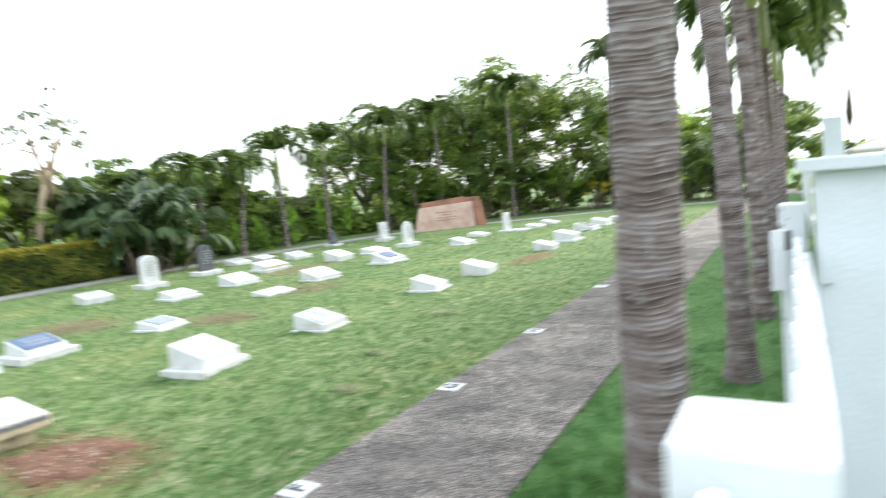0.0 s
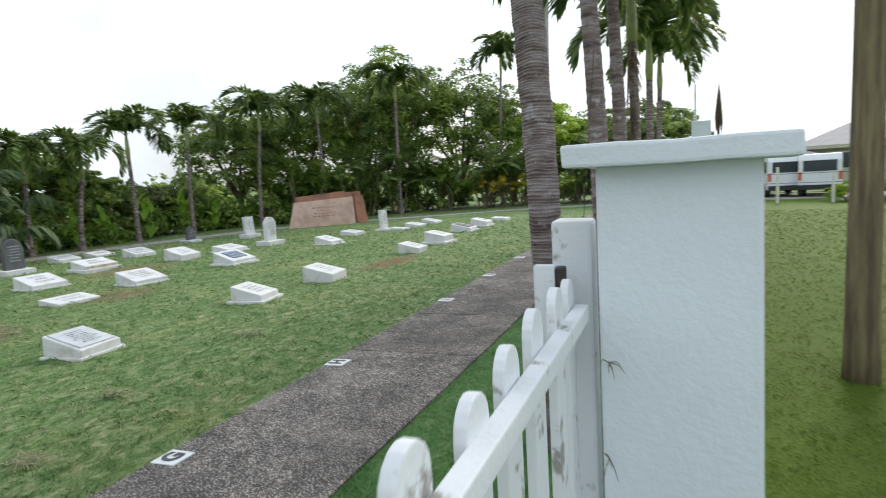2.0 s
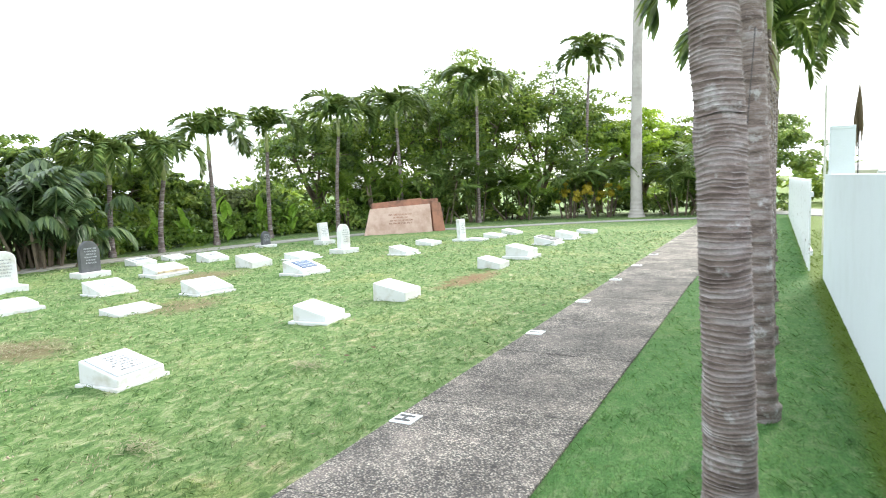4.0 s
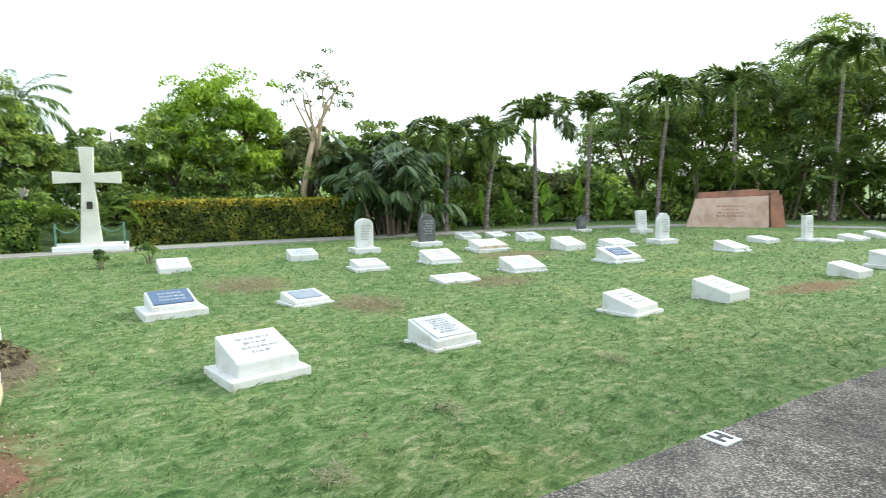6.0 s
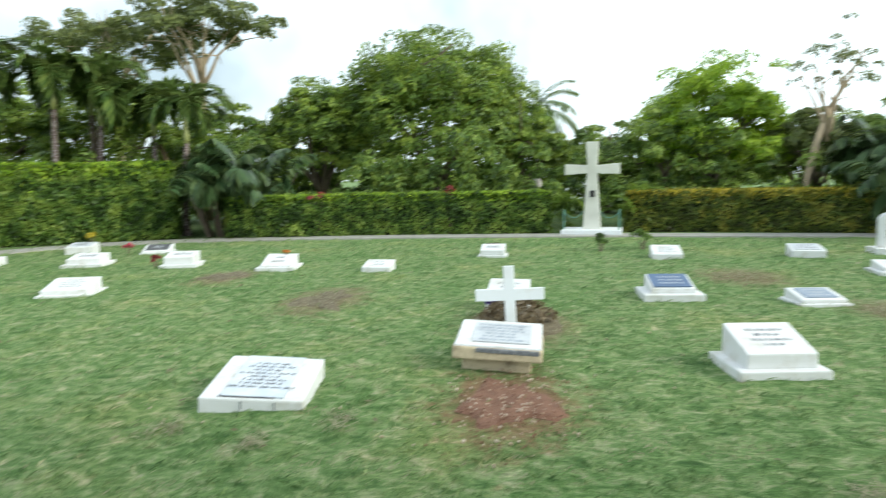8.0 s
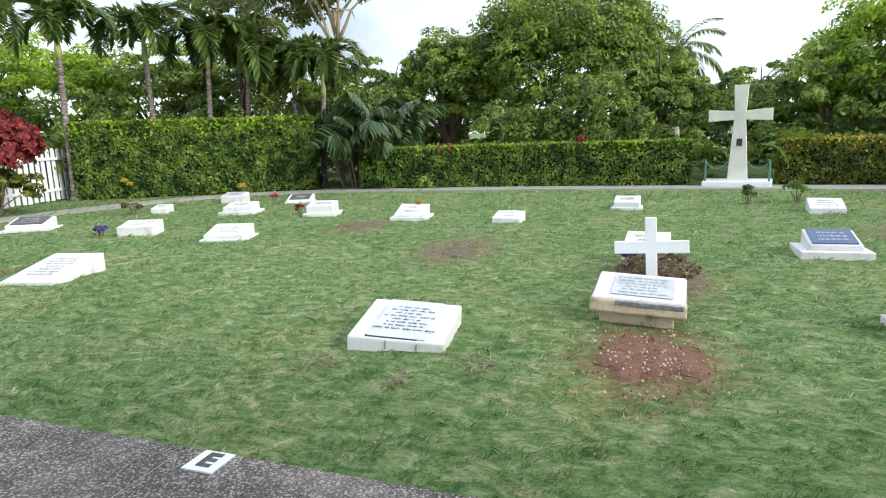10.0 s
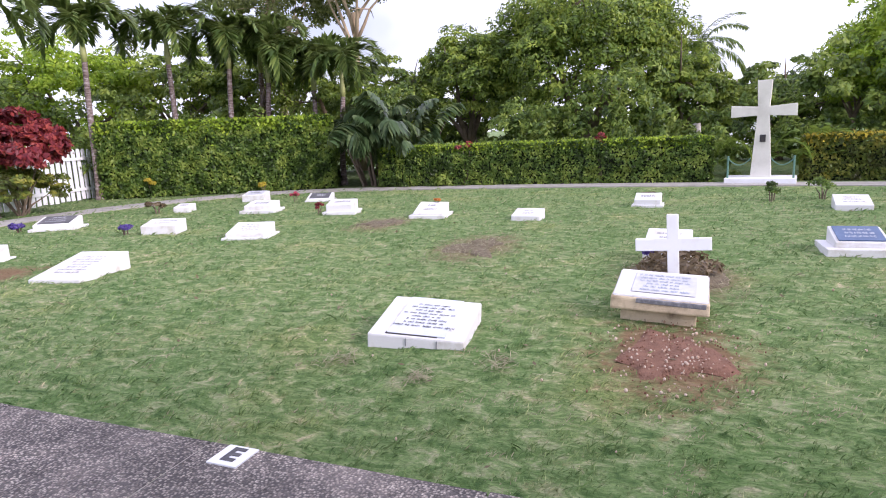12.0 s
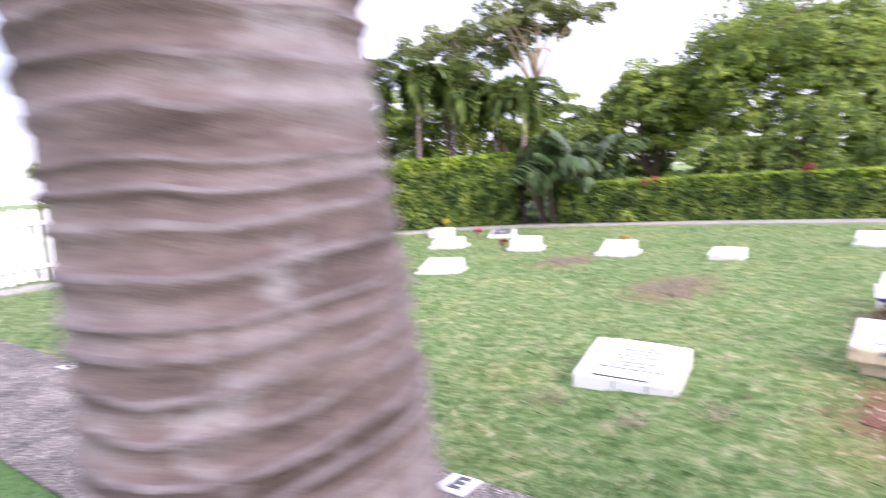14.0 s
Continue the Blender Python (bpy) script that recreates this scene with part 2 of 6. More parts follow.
def concrete_path_material():
    m, n, l, p = nodes_of("exposed_aggregate")
    geo = n.new("ShaderNodeNewGeometry")
    pos = geo.outputs["Position"]
    v = n.new("ShaderNodeTexVoronoi")
    v.inputs["Scale"].default_value = 78
    l.new(pos, v.inputs["Vector"])
    big = noise_node(n, l, pos, 1.1, 6.0, 0.7)
    mid = noise_node(n, l, pos, 14.0, 4.0, 0.7)
    stone = ramp(n, l, v.outputs["Color"], [(0.15, (0.13, 0.115, 0.105)), (0.5, (0.37, 0.335, 0.31)), (0.9, (0.60, 0.56, 0.51))])
    col = mix(n, l, ramp(n, l, v.outputs["Distance"], [(0.3, (0, 0, 0)), (0.62, (1, 1, 1))]), stone, (0.09, 0.085, 0.085))
    blot = noise_node(n, l, pos, 2.2, 6.0, 0.7)
    col = mix(n, l, ramp(n, l, big, [(0.45, (0, 0, 0)), (0.62, (0.6, 0.6, 0.6))]), col, (0.10, 0.092, 0.09), "MIX")
    col = mix(n, l, 1.0, col, ramp(n, l, blot, [(0.33, (0.50, 0.485, 0.47)), (0.5, (1.0, 0.98, 0.95)), (0.64, (1.8, 1.72, 1.62))]), "MULTIPLY")
    col = mix(n, l, 0.6, col, ramp(n, l, mid, [(0.3, (0.62, 0.6, 0.6)), (0.7, (1.6, 1.56, 1.5))]), "MULTIPLY")
    r = n.new("ShaderNodeObjectInfo").outputs["Random"]
    col = mix(n, l, 1.0, col, ramp(n, l, r, [(0, (0.88, 0.88, 0.88)), (1, (1.12, 1.12, 1.12))]), "MULTIPLY")
    l.new(col, p.inputs["Base Color"])
    p.inputs["Roughness"].default_value = 0.85
    bumped(n, l, p, v.outputs["Distance"], 1.0, 0.012)
    return m


def palm_bark_material():
    m, n, l, p = nodes_of("palm_bark")
    tc = n.new("ShaderNodeTexCoord").outputs["Object"]
    mp = n.new("ShaderNodeMapping")
    mp.inputs["Scale"].default_value = (5, 5, 28)
    l.new(tc, mp.inputs["Vector"])
    band = noise_node(n, l, mp.outputs[0], 1.0, 5.0, 0.65)
    blot = noise_node(n, l, tc, 9.0, 5.0, 0.7)
    fine = noise_node(n, l, tc, 90.0, 4.0, 0.7)
    col = ramp(n, l, band, [(0.34, (0.075, 0.054, 0.046)), (0.5, (0.19, 0.145, 0.13)), (0.64, (0.30, 0.265, 0.26))])
    col = mix(n, l, ramp(n, l, blot, [(0.56, (0, 0, 0)), (0.68, (0.75, 0.75, 0.75))]), col, (0.47, 0.46, 0.46))
    col = mix(n, l, ramp(n, l, blot, [(0.28, (0.6, 0.6, 0.6)), (0.4, (0, 0, 0))]), col, (0.09, 0.06, 0.05))
    col = mix(n, l, 0.5, col, ramp(n, l, fine, [(0.3, (0.6, 0.6, 0.6)), (0.7, (1.3, 1.3, 1.3))]), "MULTIPLY")
    l.new(col, p.inputs["Base Color"])
    p.inputs["Roughness"].default_value = 0.9
    bumped(n, l, p, fine, 0.6, 0.006)
    return m


PALM_SCAR = surface("palm_leaf_scar", (0.28, 0.245, 0.24), (0.12, 0.088, 0.083), 16.0, 90, 0.9, 0.8, 0.008, (0.40, 0.60), 0.2)
WHITE = surface("white_paint", (0.77, 0.79, 0.81), (0.66, 0.65, 0.60), 4.0, 70, 0.7, 0.25, 0.003, (0.5, 0.85), 0.05)
PILLAR_WHITE = surface("painted_render", (0.74, 0.79, 0.84), (0.66, 0.70, 0.73), 2.0, 45, 0.75, 0.5, 0.006, (0.45, 0.9), 0.06)
PEELING = surface("peeling_white_paint", (0.78, 0.80, 0.82), (0.30, 0.28, 0.25), 9.0, 60, 0.75, 0.5, 0.004, (0.60, 0.67), 0.08)
STONE_WHITE = surface("white_gravestone", (0.66, 0.665, 0.67), (0.44, 0.41, 0.34), 5.0, 80, 0.75, 0.4, 0.004, (0.50, 0.78), 0.08)
STONE_STAINED = surface("stained_concrete", (0.62, 0.52, 0.36), (0.20, 0.15, 0.10), 7.0, 90, 0.9, 0.6, 0.006, (0.45, 0.72), 0.15)
PALE_BLUE = surface("pale_blue_marble", (0.50, 0.55, 0.62), (0.62, 0.65, 0.68), 9.0, 60, 0.5, 0.1, 0.002, (0.4, 0.7), 0.08)
STONE_GREY = surface("grey_marble", (0.52, 0.54, 0.57), (0.40, 0.42, 0.45), 6.0, 60, 0.45, 0.1, 0.002, (0.4, 0.7), 0.08)
STONE_DARK = surface("dark_granite", (0.075, 0.078, 0.085), (0.15, 0.15, 0.155), 5.0, 90, 0.5, 0.2, 0.003, (0.4, 0.75), 0.12)
BLUE_PLAQUE = surface("blue_plaque", (0.055, 0.10, 0.20), (0.10, 0.16, 0.27), 6.0, 90, 0.4, 0.1, 0.002, (0.4, 0.8), 0.08)
GREY_BLUE = surface("blue_grey_slate", (0.22, 0.27, 0.35), (0.33, 0.37, 0.43), 6.0, 90, 0.5, 0.1, 0.002, (0.4, 0.8), 0.08)
BLACK = surface("black_lettering", (0.05, 0.05, 0.055), (0.12, 0.12, 0.12), 20.0, 90, 0.6, 0.0, 0.001)
LETTER_GREY = surface("worn_lettering", (0.16, 0.17, 0.19), (0.38, 0.39, 0.41), 30.0, 90, 0.7, 0.0, 0.001)
CROSS_CONCRETE = surface("pale_concrete", (0.66, 0.65, 0.58), (0.50, 0.49, 0.43), 2.5, 40, 0.85, 0.4, 0.005, (0.45, 0.8), 0.08)
RED_STONE = surface("red_sandstone", (0.36, 0.17, 0.11), (0.13, 0.075, 0.055), 2.2, 30, 0.9, 0.8, 0.015, (0.42, 0.66), 0.16)
PINK_STONE = surface("pink_marble_panel", (0.56, 0.40, 0.33), (0.36, 0.22, 0.16), 2.6, 30, 0.7, 0.3, 0.006, (0.42, 0.72), 0.12)
SOIL = surface("red_soil", (0.25, 0.125, 0.078), (0.16, 0.08, 0.05), 9.0, 70, 0.95, 1.0, 0.02, (0.35, 0.65), 0.2)
DRY = surface("dry_grass", (0.20, 0.165, 0.10), (0.11, 0.085, 0.055), 12.0, 60, 0.95, 1.0, 0.02, (0.35, 0.65), 0.2)
PEBBLE = surface("pebble", (0.36, 0.24, 0.16), (0.52, 0.44, 0.36), 30.0, 90, 0.85, 0.2, 0.002, (0.4, 0.6), 0.1)
CONCRETE = surface("kerb_concrete", (0.36, 0.35, 0.32), (0.24, 0.23, 0.20), 3.0, 60, 0.9, 0.5, 0.005, (0.4, 0.7), 0.12)
MORTAR = surface("joint_mortar", (0.40, 0.37, 0.33), (0.13, 0.15, 0.07), 8.0, 90, 0.95, 0.5, 0.004, (0.4, 0.7), 0.12)
POLE_WOOD = surface("weathered_pole_wood", (0.25, 0.205, 0.11), (0.085, 0.055, 0.035), 6.0, 30, 0.9, 1.0, 0.015, (0.4, 0.62), 0.2, stretch=(3, 3, 0.25))
BARK = surface("bark", (0.20, 0.155, 0.11), (0.10, 0.08, 0.06), 6.0, 40, 0.95, 0.8, 0.02, (0.4, 0.7), 0.2)
PALE_BARK = surface("pale_bark", (0.48, 0.38, 0.26), (0.34, 0.26, 0.17), 3.0, 40, 0.9, 0.5, 0.01, (0.4, 0.75), 0.15)
ROYAL_BARK = surface("royal_palm_bark", (0.42, 0.39, 0.36), (0.28, 0.25, 0.23), 2.0, 30, 0.9, 0.5, 0.01, (0.45, 0.7), 0.12)
METAL_GREEN = surface("green_painted_iron", (0.10, 0.22, 0.17), (0.07, 0.15, 0.12), 8.0, 60, 0.5, 0.1, 0.002)
IRON = surface("dark_iron", (0.05, 0.05, 0.055), (0.10, 0.07, 0.05), 20.0, 90, 0.6, 0.3, 0.002, metallic=0.6)
LAWN = lawn_material()
PATHWAY = concrete_path_material()
PALM_BARK = palm_bark_material()
LEAF_HEDGE = leaf_material("hedge_leaf", (0.020, 0.042, 0.009), (0.094, 0.178, 0.031), (0.243, 0.323, 0.060), patch=2.6, clumped=0.62)
LEAF_HEDGE_YELLOW = leaf_material("yellowing_hedge_leaf", (0.045, 0.052, 0.014), (0.105, 0.165, 0.028), (0.31, 0.29, 0.050), patch=2.2, clumped=0.62)
LEAF_TREE = leaf_material("tree_leaf", (0.026, 0.050, 0.012), (0.132, 0.222, 0.036), (0.32, 0.40, 0.062), through=0.38, patch=1.5, clumped=0.6)
LEAF_LIME = leaf_material("lime_leaf", (0.10, 0.19, 0.016), (0.24, 0.38, 0.030), (0.42, 0.54, 0.055), through=0.45, patch=1.6, clumped=0.58)
LEAF_FISHTAIL = leaf_material("fishtail_palm_leaflet", (0.016, 0.036, 0.014), (0.060, 0.110, 0.040), (0.15, 0.20, 0.075), 0.35, 0.2)
LEAF_BANANA = leaf_material("banana_leaf", (0.10, 0.20, 0.02), (0.19, 0.34, 0.035), (0.30, 0.46, 0.07), 0.4, 0.4)
LEAF_DARK = leaf_material("dark_leaf", (0.024, 0.050, 0.015), (0.120, 0.205, 0.042), (0.29, 0.37, 0.075), through=0.38, patch=1.5, clumped=0.6)
LEAF_OLIVE = leaf_material("olive_leaf", (0.056, 0.077, 0.028), (0.126, 0.161, 0.049), (0.238, 0.266, 0.084))
LEAF_PALM = leaf_material("palm_leaflet", (0.028, 0.058, 0.016), (0.115, 0.195, 0.048), (0.27, 0.34, 0.095), 0.4)
LEAF_PALM_LIGHT = leaf_material("young_palm_leaflet", (0.062, 0.125, 0.025), (0.138, 0.237, 0.037), (0.275, 0.362, 0.062), 0.4)
LEAF_DEAD = leaf_material("dead_palm_leaflet", (0.08, 0.055, 0.03), (0.15, 0.11, 0.06), (0.22, 0.17, 0.10))
LEAF_RED = leaf_material("croton_leaf", (0.078, 0.016, 0.026), (0.195, 0.029, 0.039), (0.390, 0.078, 0.052))
LEAF_YELLOW = leaf_material("yellow_leaf", (0.25, 0.20, 0.02), (0.40, 0.33, 0.03), (0.55, 0.45, 0.06))
PETAL_PINK = leaf_material("pink_petal", (0.35, 0.02, 0.06), (0.55, 0.04, 0.10), (0.7, 0.2, 0.25))
PETAL_PURPLE = leaf_material("purple_petal", (0.05, 0.03, 0.16), (0.09, 0.06, 0.26), (0.2, 0.14, 0.4))
PETAL_ORANGE = leaf_material("orange_petal", (0.45, 0.14, 0.03), (0.55, 0.20, 0.04), (0.7, 0.35, 0.1))
# blades under the palms carry the same shade in their green
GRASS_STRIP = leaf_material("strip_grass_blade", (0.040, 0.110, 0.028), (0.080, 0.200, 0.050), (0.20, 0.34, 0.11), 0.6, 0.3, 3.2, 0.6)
GRASS_OUTER = leaf_material("outer_grass_blade", (0.074, 0.122, 0.009), (0.100, 0.155, 0.012), (0.14, 0.19, 0.022), 0.6, 0.3, 2.0, 0.6)
GRASS_DRY = leaf_material("dry_grass_blade", (0.14, 0.135, 0.075), (0.27, 0.25, 0.15), (0.44, 0.40, 0.27), 0.7, 0.25, 5.0)
GRASS = turf_blade_material()
SHAFT = surface("green_crownshaft", (0.34, 0.37, 0.14), (0.22, 0.25, 0.09), 4.0, 40, 0.4, 0.1, 0.002)
# near-black filling of the hedges; its colour stands for shade between leaves
HEDGE_CORE_SHADE = surface("hedge_core_shade", (0.016, 0.026, 0.009), (0.026, 0.038, 0.012), 6.0, 30, 0.95, 1.0, 0.05)

# ---- ground ----
def swell(x, y):
    """The height of the tufted turf: level under the walk, lumpy in the lawn."""
    rise = 0.020 * noise.noise(Vector((x * 2.9, y * 2.3, 1.0))) + 0.017 * noise.noise(Vector((x * 6.5 + y * 1.5, y * 4.6, 5.0))) + 0.009 * noise.noise(Vector((x * 14.0, y * 11.0, 8.0)))
    fade = min(1.0, max(0.0, -2.0 - x) / 0.35) if x < -1.4 else min(1.0, max(0.0, x + 0.75) / 0.35)
    if x > -0.8:
        fade *= 0.45 if x < 0.6 else 0.0
    return min(rise - 0.006, 0.013) * fade


def ground_sheet():
    def lines(*stretches):
        out = []
        for a, b, step in stretches:
            out += list(np.arange(a, b - 1e-6, step))
        return out
    far = (-900, -300, -120, -60, -40)
    xs = list(far) + lines((-30, -15, 1.5), (-15, -8.4, 0.11), (-8.4, 0.9, 0.062), (0.9, 6.0, 0.3), (6.0, 30.1, 1.5)) + [40, 60, 120, 300, 900]
    ys = list(far) + lines((-30, -9, 1.5), (-9, -4, 0.13), (-4, 10, 0.066), (10, 24, 0.16), (24, 34.1, 1.5)) + [44, 64, 120, 300, 900]
    verts = [(x, y, swell(x, y) if -15 < x < 6 and -9 < y < 24 else (0.0 if abs(x) < 35 and abs(y - 4) < 35 else -0.4)) for y in ys for x in xs]
    k = len(xs)
    faces = [(j * k + i, j * k + i + 1, (j + 1) * k + i + 1, (j + 1) * k + i) for j in range(len(ys) - 1) for i in range(k - 1)]
    me = bpy.data.meshes.new("ground")
    me.from_pydata(verts, [], faces)
    me.polygons.foreach_set("use_smooth", [True] * len(faces))
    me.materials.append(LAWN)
    return tagged(new("ground", me), "mown green lawn with dry patches", "lawn", kind="structure")


ground_sheet()


def ribbon(name, centre, width, z, material, label, category):
    """A paved strip that follows a smooth line."""
    pts = [Vector((x, y)) for x, y in centre]
    fine = []
    for i in range(len(pts) - 1):
        p0, p1, p2, p3 = pts[max(i - 1, 0)], pts[i], pts[i + 1], pts[min(i + 2, len(pts) - 1)]
        for k in range(8):
            u = k / 8
            fine.append(0.5 * ((2 * p1) + (p2 - p0) * u + (2 * p0 - 5 * p1 + 4 * p2 - p3) * u * u + (3 * p1 - p0 - 3 * p2 + p3) * u ** 3))
    fine.append(pts[-1])
    bm = bmesh.new()
    rows = []
    for i, p in enumerate(fine):
        d = (fine[min(i + 1, len(fine) - 1)] - fine[max(i - 1, 0)]).normalized()
        s = Vector((-d.y, d.x)) * width / 2
        rows.append([bm.verts.new((*(p + s), -0.05)), bm.verts.new((*(p + s), z)), bm.verts.new((*(p - s), z)), bm.verts.new((*(p - s), -0.05))])
    for a, b in zip(rows, rows[1:]):
        for k in range(3):
            bm.faces.new((a[k], a[k + 1], b[k + 1], b[k]))
    bmesh.ops.recalc_face_normals(bm, faces=bm.faces[:])
    return tagged(bm_object(name, bm, material), label, category, kind="structure")


ribbon("perimeter_walkway", [(-1.4, -9.6), (-5.0, -9.4), (-8.6, -9.6), (-11.4, -9.0), (-13.6, -7.4), (-14.6, -4.6), (-15.1, -1.0), (-15.3, 3.0), (-15.2, 6.5),
                             (-14.9, 10.5), (-14.4, 14.5), (-13.6, 18.5), (-11.8, 22.0), (-8.6, 24.4), (-5.6, 26.6), (-1.4, 28.4)], 0.8, 0.02, CONCRETE,
       "narrow curved concrete walkway along the hedge", "walkway")


# ---- gravestones: the inscribed side faces +x before turning ----
def lettering(rows, width, height, material, rng, place, parent, name="inscription"):
    """Lines of unreadable writing as short bars on a sloped face. place(a, b) maps across and up to the face."""
    bm = bmesh.new()
    for i in range(rows):
        b = height * (0.5 - (i + 0.5) / rows)
        span = width * rng.uniform(0.45, 0.95)
        a = -span / 2
        while a < span / 2:
            letters = int(rng.integers(2, 8))
            w = width * 0.019
            h = height / rows * 0.20
            for _ in range(letters):
                lo, hi = b - h * rng.choice([1.0, 1.0, 1.5]), b + h * rng.choice([0.7, 1.0, 1.5])
                k = w * rng.uniform(0.45, 0.95)
                bm.faces.new([bm.verts.new(place(*q)) for q in ((a, lo), (a + k, lo), (a + k + w * 0.3, hi), (a + w * 0.3, hi))])
                a += w * 1.25
            a += width * 0.035
    return tagged(part(name, bm, material, parent, "rows of small worn lettering"), kind="stuff")


def wedge_stone(x, y, w, d, hf, hb, rz=0.0, plinth=0.05, lip=0.06, plaque=None, text=LETTER_GREY, rows=5, label="", body_mat=None, cover=0.78, seed=1, stain=False, tilt=0.0, slot_shade=False, reach=None):
    """A low sloping gravestone: plinth, wedge body, inscribed plaque."""
    rng = np.random.default_rng(int(abs(x * 71 + y * 37) * 10) + seed)
    st = thing("gravestone", x, y, 0, -rz + rng.uniform(-2, 2), label or "low sloping whitewashed gravestone set in the lawn", "gravestone", "sloping gravestones")
    bmat = body_mat or STONE_WHITE
    st.matrix_basis = st.matrix_basis @ pose(0, 0, 0, tilt, 0, 0)
    if plinth:
        part("plinth", worn(box(-d / 2 - lip, d / 2 + lip, -w / 2 - lip, w / 2 + lip, -0.06, plinth, 0.012), 0.006, 9), bmat, st)
    z0 = plinth - 0.004 if plinth else -0.05
    bm = box(-d / 2, d / 2, -w / 2, w / 2, 0, 1)
    for v in bm.verts:
        v.co.z = z0 if v.co.z < 0.5 else (hb if v.co.x < 0 else hf)
    bmesh.ops.bevel(bm, geom=bm.edges[:], offset=0.014, segments=2, affect="EDGES", profile=0.6)
    part("body", worn(bm, 0.004, 8), bmat, st, smooth=False)
    if stain:
        part("stained_edge", worn(box(d / 2 - 0.02, d / 2 + 0.004, -w / 2 + 0.02, w / 2 - 0.02, z0 + 0.02, hf - 0.01, 0.004), 0.004, 20), STONE_STAINED, st, "ochre front edge, dark with mould")
    if slot_shade:
        # thin black box laid on for the shade of a narrow recess
        part("slot_shade", box(d / 2 - 0.045, d / 2 - 0.02, -w * 0.32, w * 0.22, hf - 0.01, hf + 0.012, 0.002), BLACK, st, "black strip for the shaded gap along the plaque's lower edge")
        for cy, cz in ((w * 0.22, 0.02), (-w * 0.1, 0.03)):
            part("crack", box(d / 2 - 0.003, d / 2 + 0.005, cy, cy + 0.006, cz - 0.02, hf - 0.012), LETTER_GREY, st, "crack in the front edge")
    slope = math.atan2(hb - hf, d)
    ln = math.hypot(d, hb - hf)

    def face(lift):
        n = Vector((math.sin(slope), 0, math.cos(slope)))
        c = Vector((0, 0, (hf + hb) / 2))
        u = Vector((-math.cos(slope), 0, math.sin(slope)))
        return lambda a, b: c + u * b + Vector((0, a, 0)) + n * lift
    lift = 0.004
    if plaque:
        f0, f1 = face(-0.01), face(0.012)
        bm = bmesh.new()
        a, b = w * cover / 2, ln * (reach or cover) / 2
        lo = [bm.verts.new(f0(*q)) for q in ((-a, -b), (a, -b), (a, b), (-a, b))]
        hi = [bm.verts.new(f1(*q)) for q in ((-a, -b), (a, -b), (a, b), (-a, b))]
        bm.faces.new(hi)
        bm.faces.new(lo[::-1])
        for k in range(4):
            bm.faces.new((lo[k], lo[(k + 1) % 4], hi[(k + 1) % 4], hi[k]))
        bmesh.ops.recalc_face_normals(bm, faces=bm.faces[:])
        part("plaque", bm, plaque, st)
        lift = 0.015
    if rows:
        lettering(rows, w * 0.62, ln * 0.62, text, rng, face(lift), st)
    return st


def round_top(w, h, shoulder=0.0, point=False, n=12):
    """Outline of an upright headstone."""
    pts = [(-w / 2, 0), (w / 2, 0)]
    r = w / 2
    pts.append((r, h - r * (0.75 if not point else 1.1)))
    for i in range(1, n):
        a = math.pi * i / n
        k = r * (0.75 if not point else 1.1)
        pts.append((r * math.cos(a) * (1 - 0.12 * shoulder * math.sin(2 * a) ** 2), h - k + k * math.sin(a) ** (1.0 if not point else 1.4)))
    pts.append((-r, h - r * (0.75 if not point else 1.1)))
    return pts


def headstone(x, y, w, h, t, rz, label, material=STONE_WHITE, text=LETTER_GREY, base=(0.6, 0.4, 0.10), square=False, lean=0.0, base_mat=None, point=False):
    rng = np.random.default_rng(int(abs(x * 91 + y * 53) * 10))
    st = thing("headstone", x, y, 0, -rz, label, "headstone", "upright headstones")
    part("base", worn(box(-base[1] / 2, base[1] / 2, -base[0] / 2, base[0] / 2, -0.05, base[2], 0.012), 0.005, 8), base_mat or STONE_WHITE, st)
    outline = [(-w / 2, 0), (w / 2, 0), (w / 2, h), (-w / 2, h)] if square else round_top(w, h, point=point)
    bm = prism(outline, t, bevel=0.012)
    bmesh.ops.transform(bm, matrix=pose(0, 0, base[2] - 0.004, 0, lean, 0), verts=bm.verts[:])
    part("slab", bm, material, st, smooth=False)
    sl = math.radians(lean)
    lettering(6, w * 0.7, h * 0.55, text, rng, lambda a, b: Vector((t / 2 + 0.003 + math.sin(sl) * (h * 0.5 + b), a, base[2] + h * 0.52 + b)), st)
    return st


LOW = "low sloping whitewashed gravestone set in the lawn"
# the row beside the walk
wedge_stone(-4.72, -3.55, 0.62, 0.84, 0.04, 0.19, -14, 0.0, text=LETTER_GREY, rows=7, label="large low white gravestone slab with worn lettering")
wedge_stone(-3.80, 1.07, 0.67, 0.66, 0.075, 0.16, -8, 0.0, plaque=PALE_BLUE, text=BLACK, rows=8, cover=0.60, reach=0.93, tilt=-3.5, slot_shade=True, label="large white gravestone with grey lettering and a cracked front edge")
wedge_stone(-4.68, 4.60, 0.50, 0.42, 0.17, 0.30, -9, 0.06, 0.07, rows=4, cover=0.6, label="white sloping gravestone on a wider white plinth")
wedge_stone(-4.66, 6.32, 0.47, 0.45, 0.09, 0.21, -6, 0.02, 0.03, plaque=STONE_GREY, text=BLACK, rows=7, cover=0.86, label="white gravestone with a grey inscribed plaque")
wedge_stone(-4.58, 8.84, 0.46, 0.44, 0.10, 0.22, -8, 0.03, 0.05, rows=4)
wedge_stone(-4.48, 10.44, 0.52, 0.50, 0.12, 0.24, -6, 0.0, rows=4)
wedge_stone(-4.42, 13.75, 0.46, 0.46, 0.10, 0.20, 2, 0.0, rows=3)
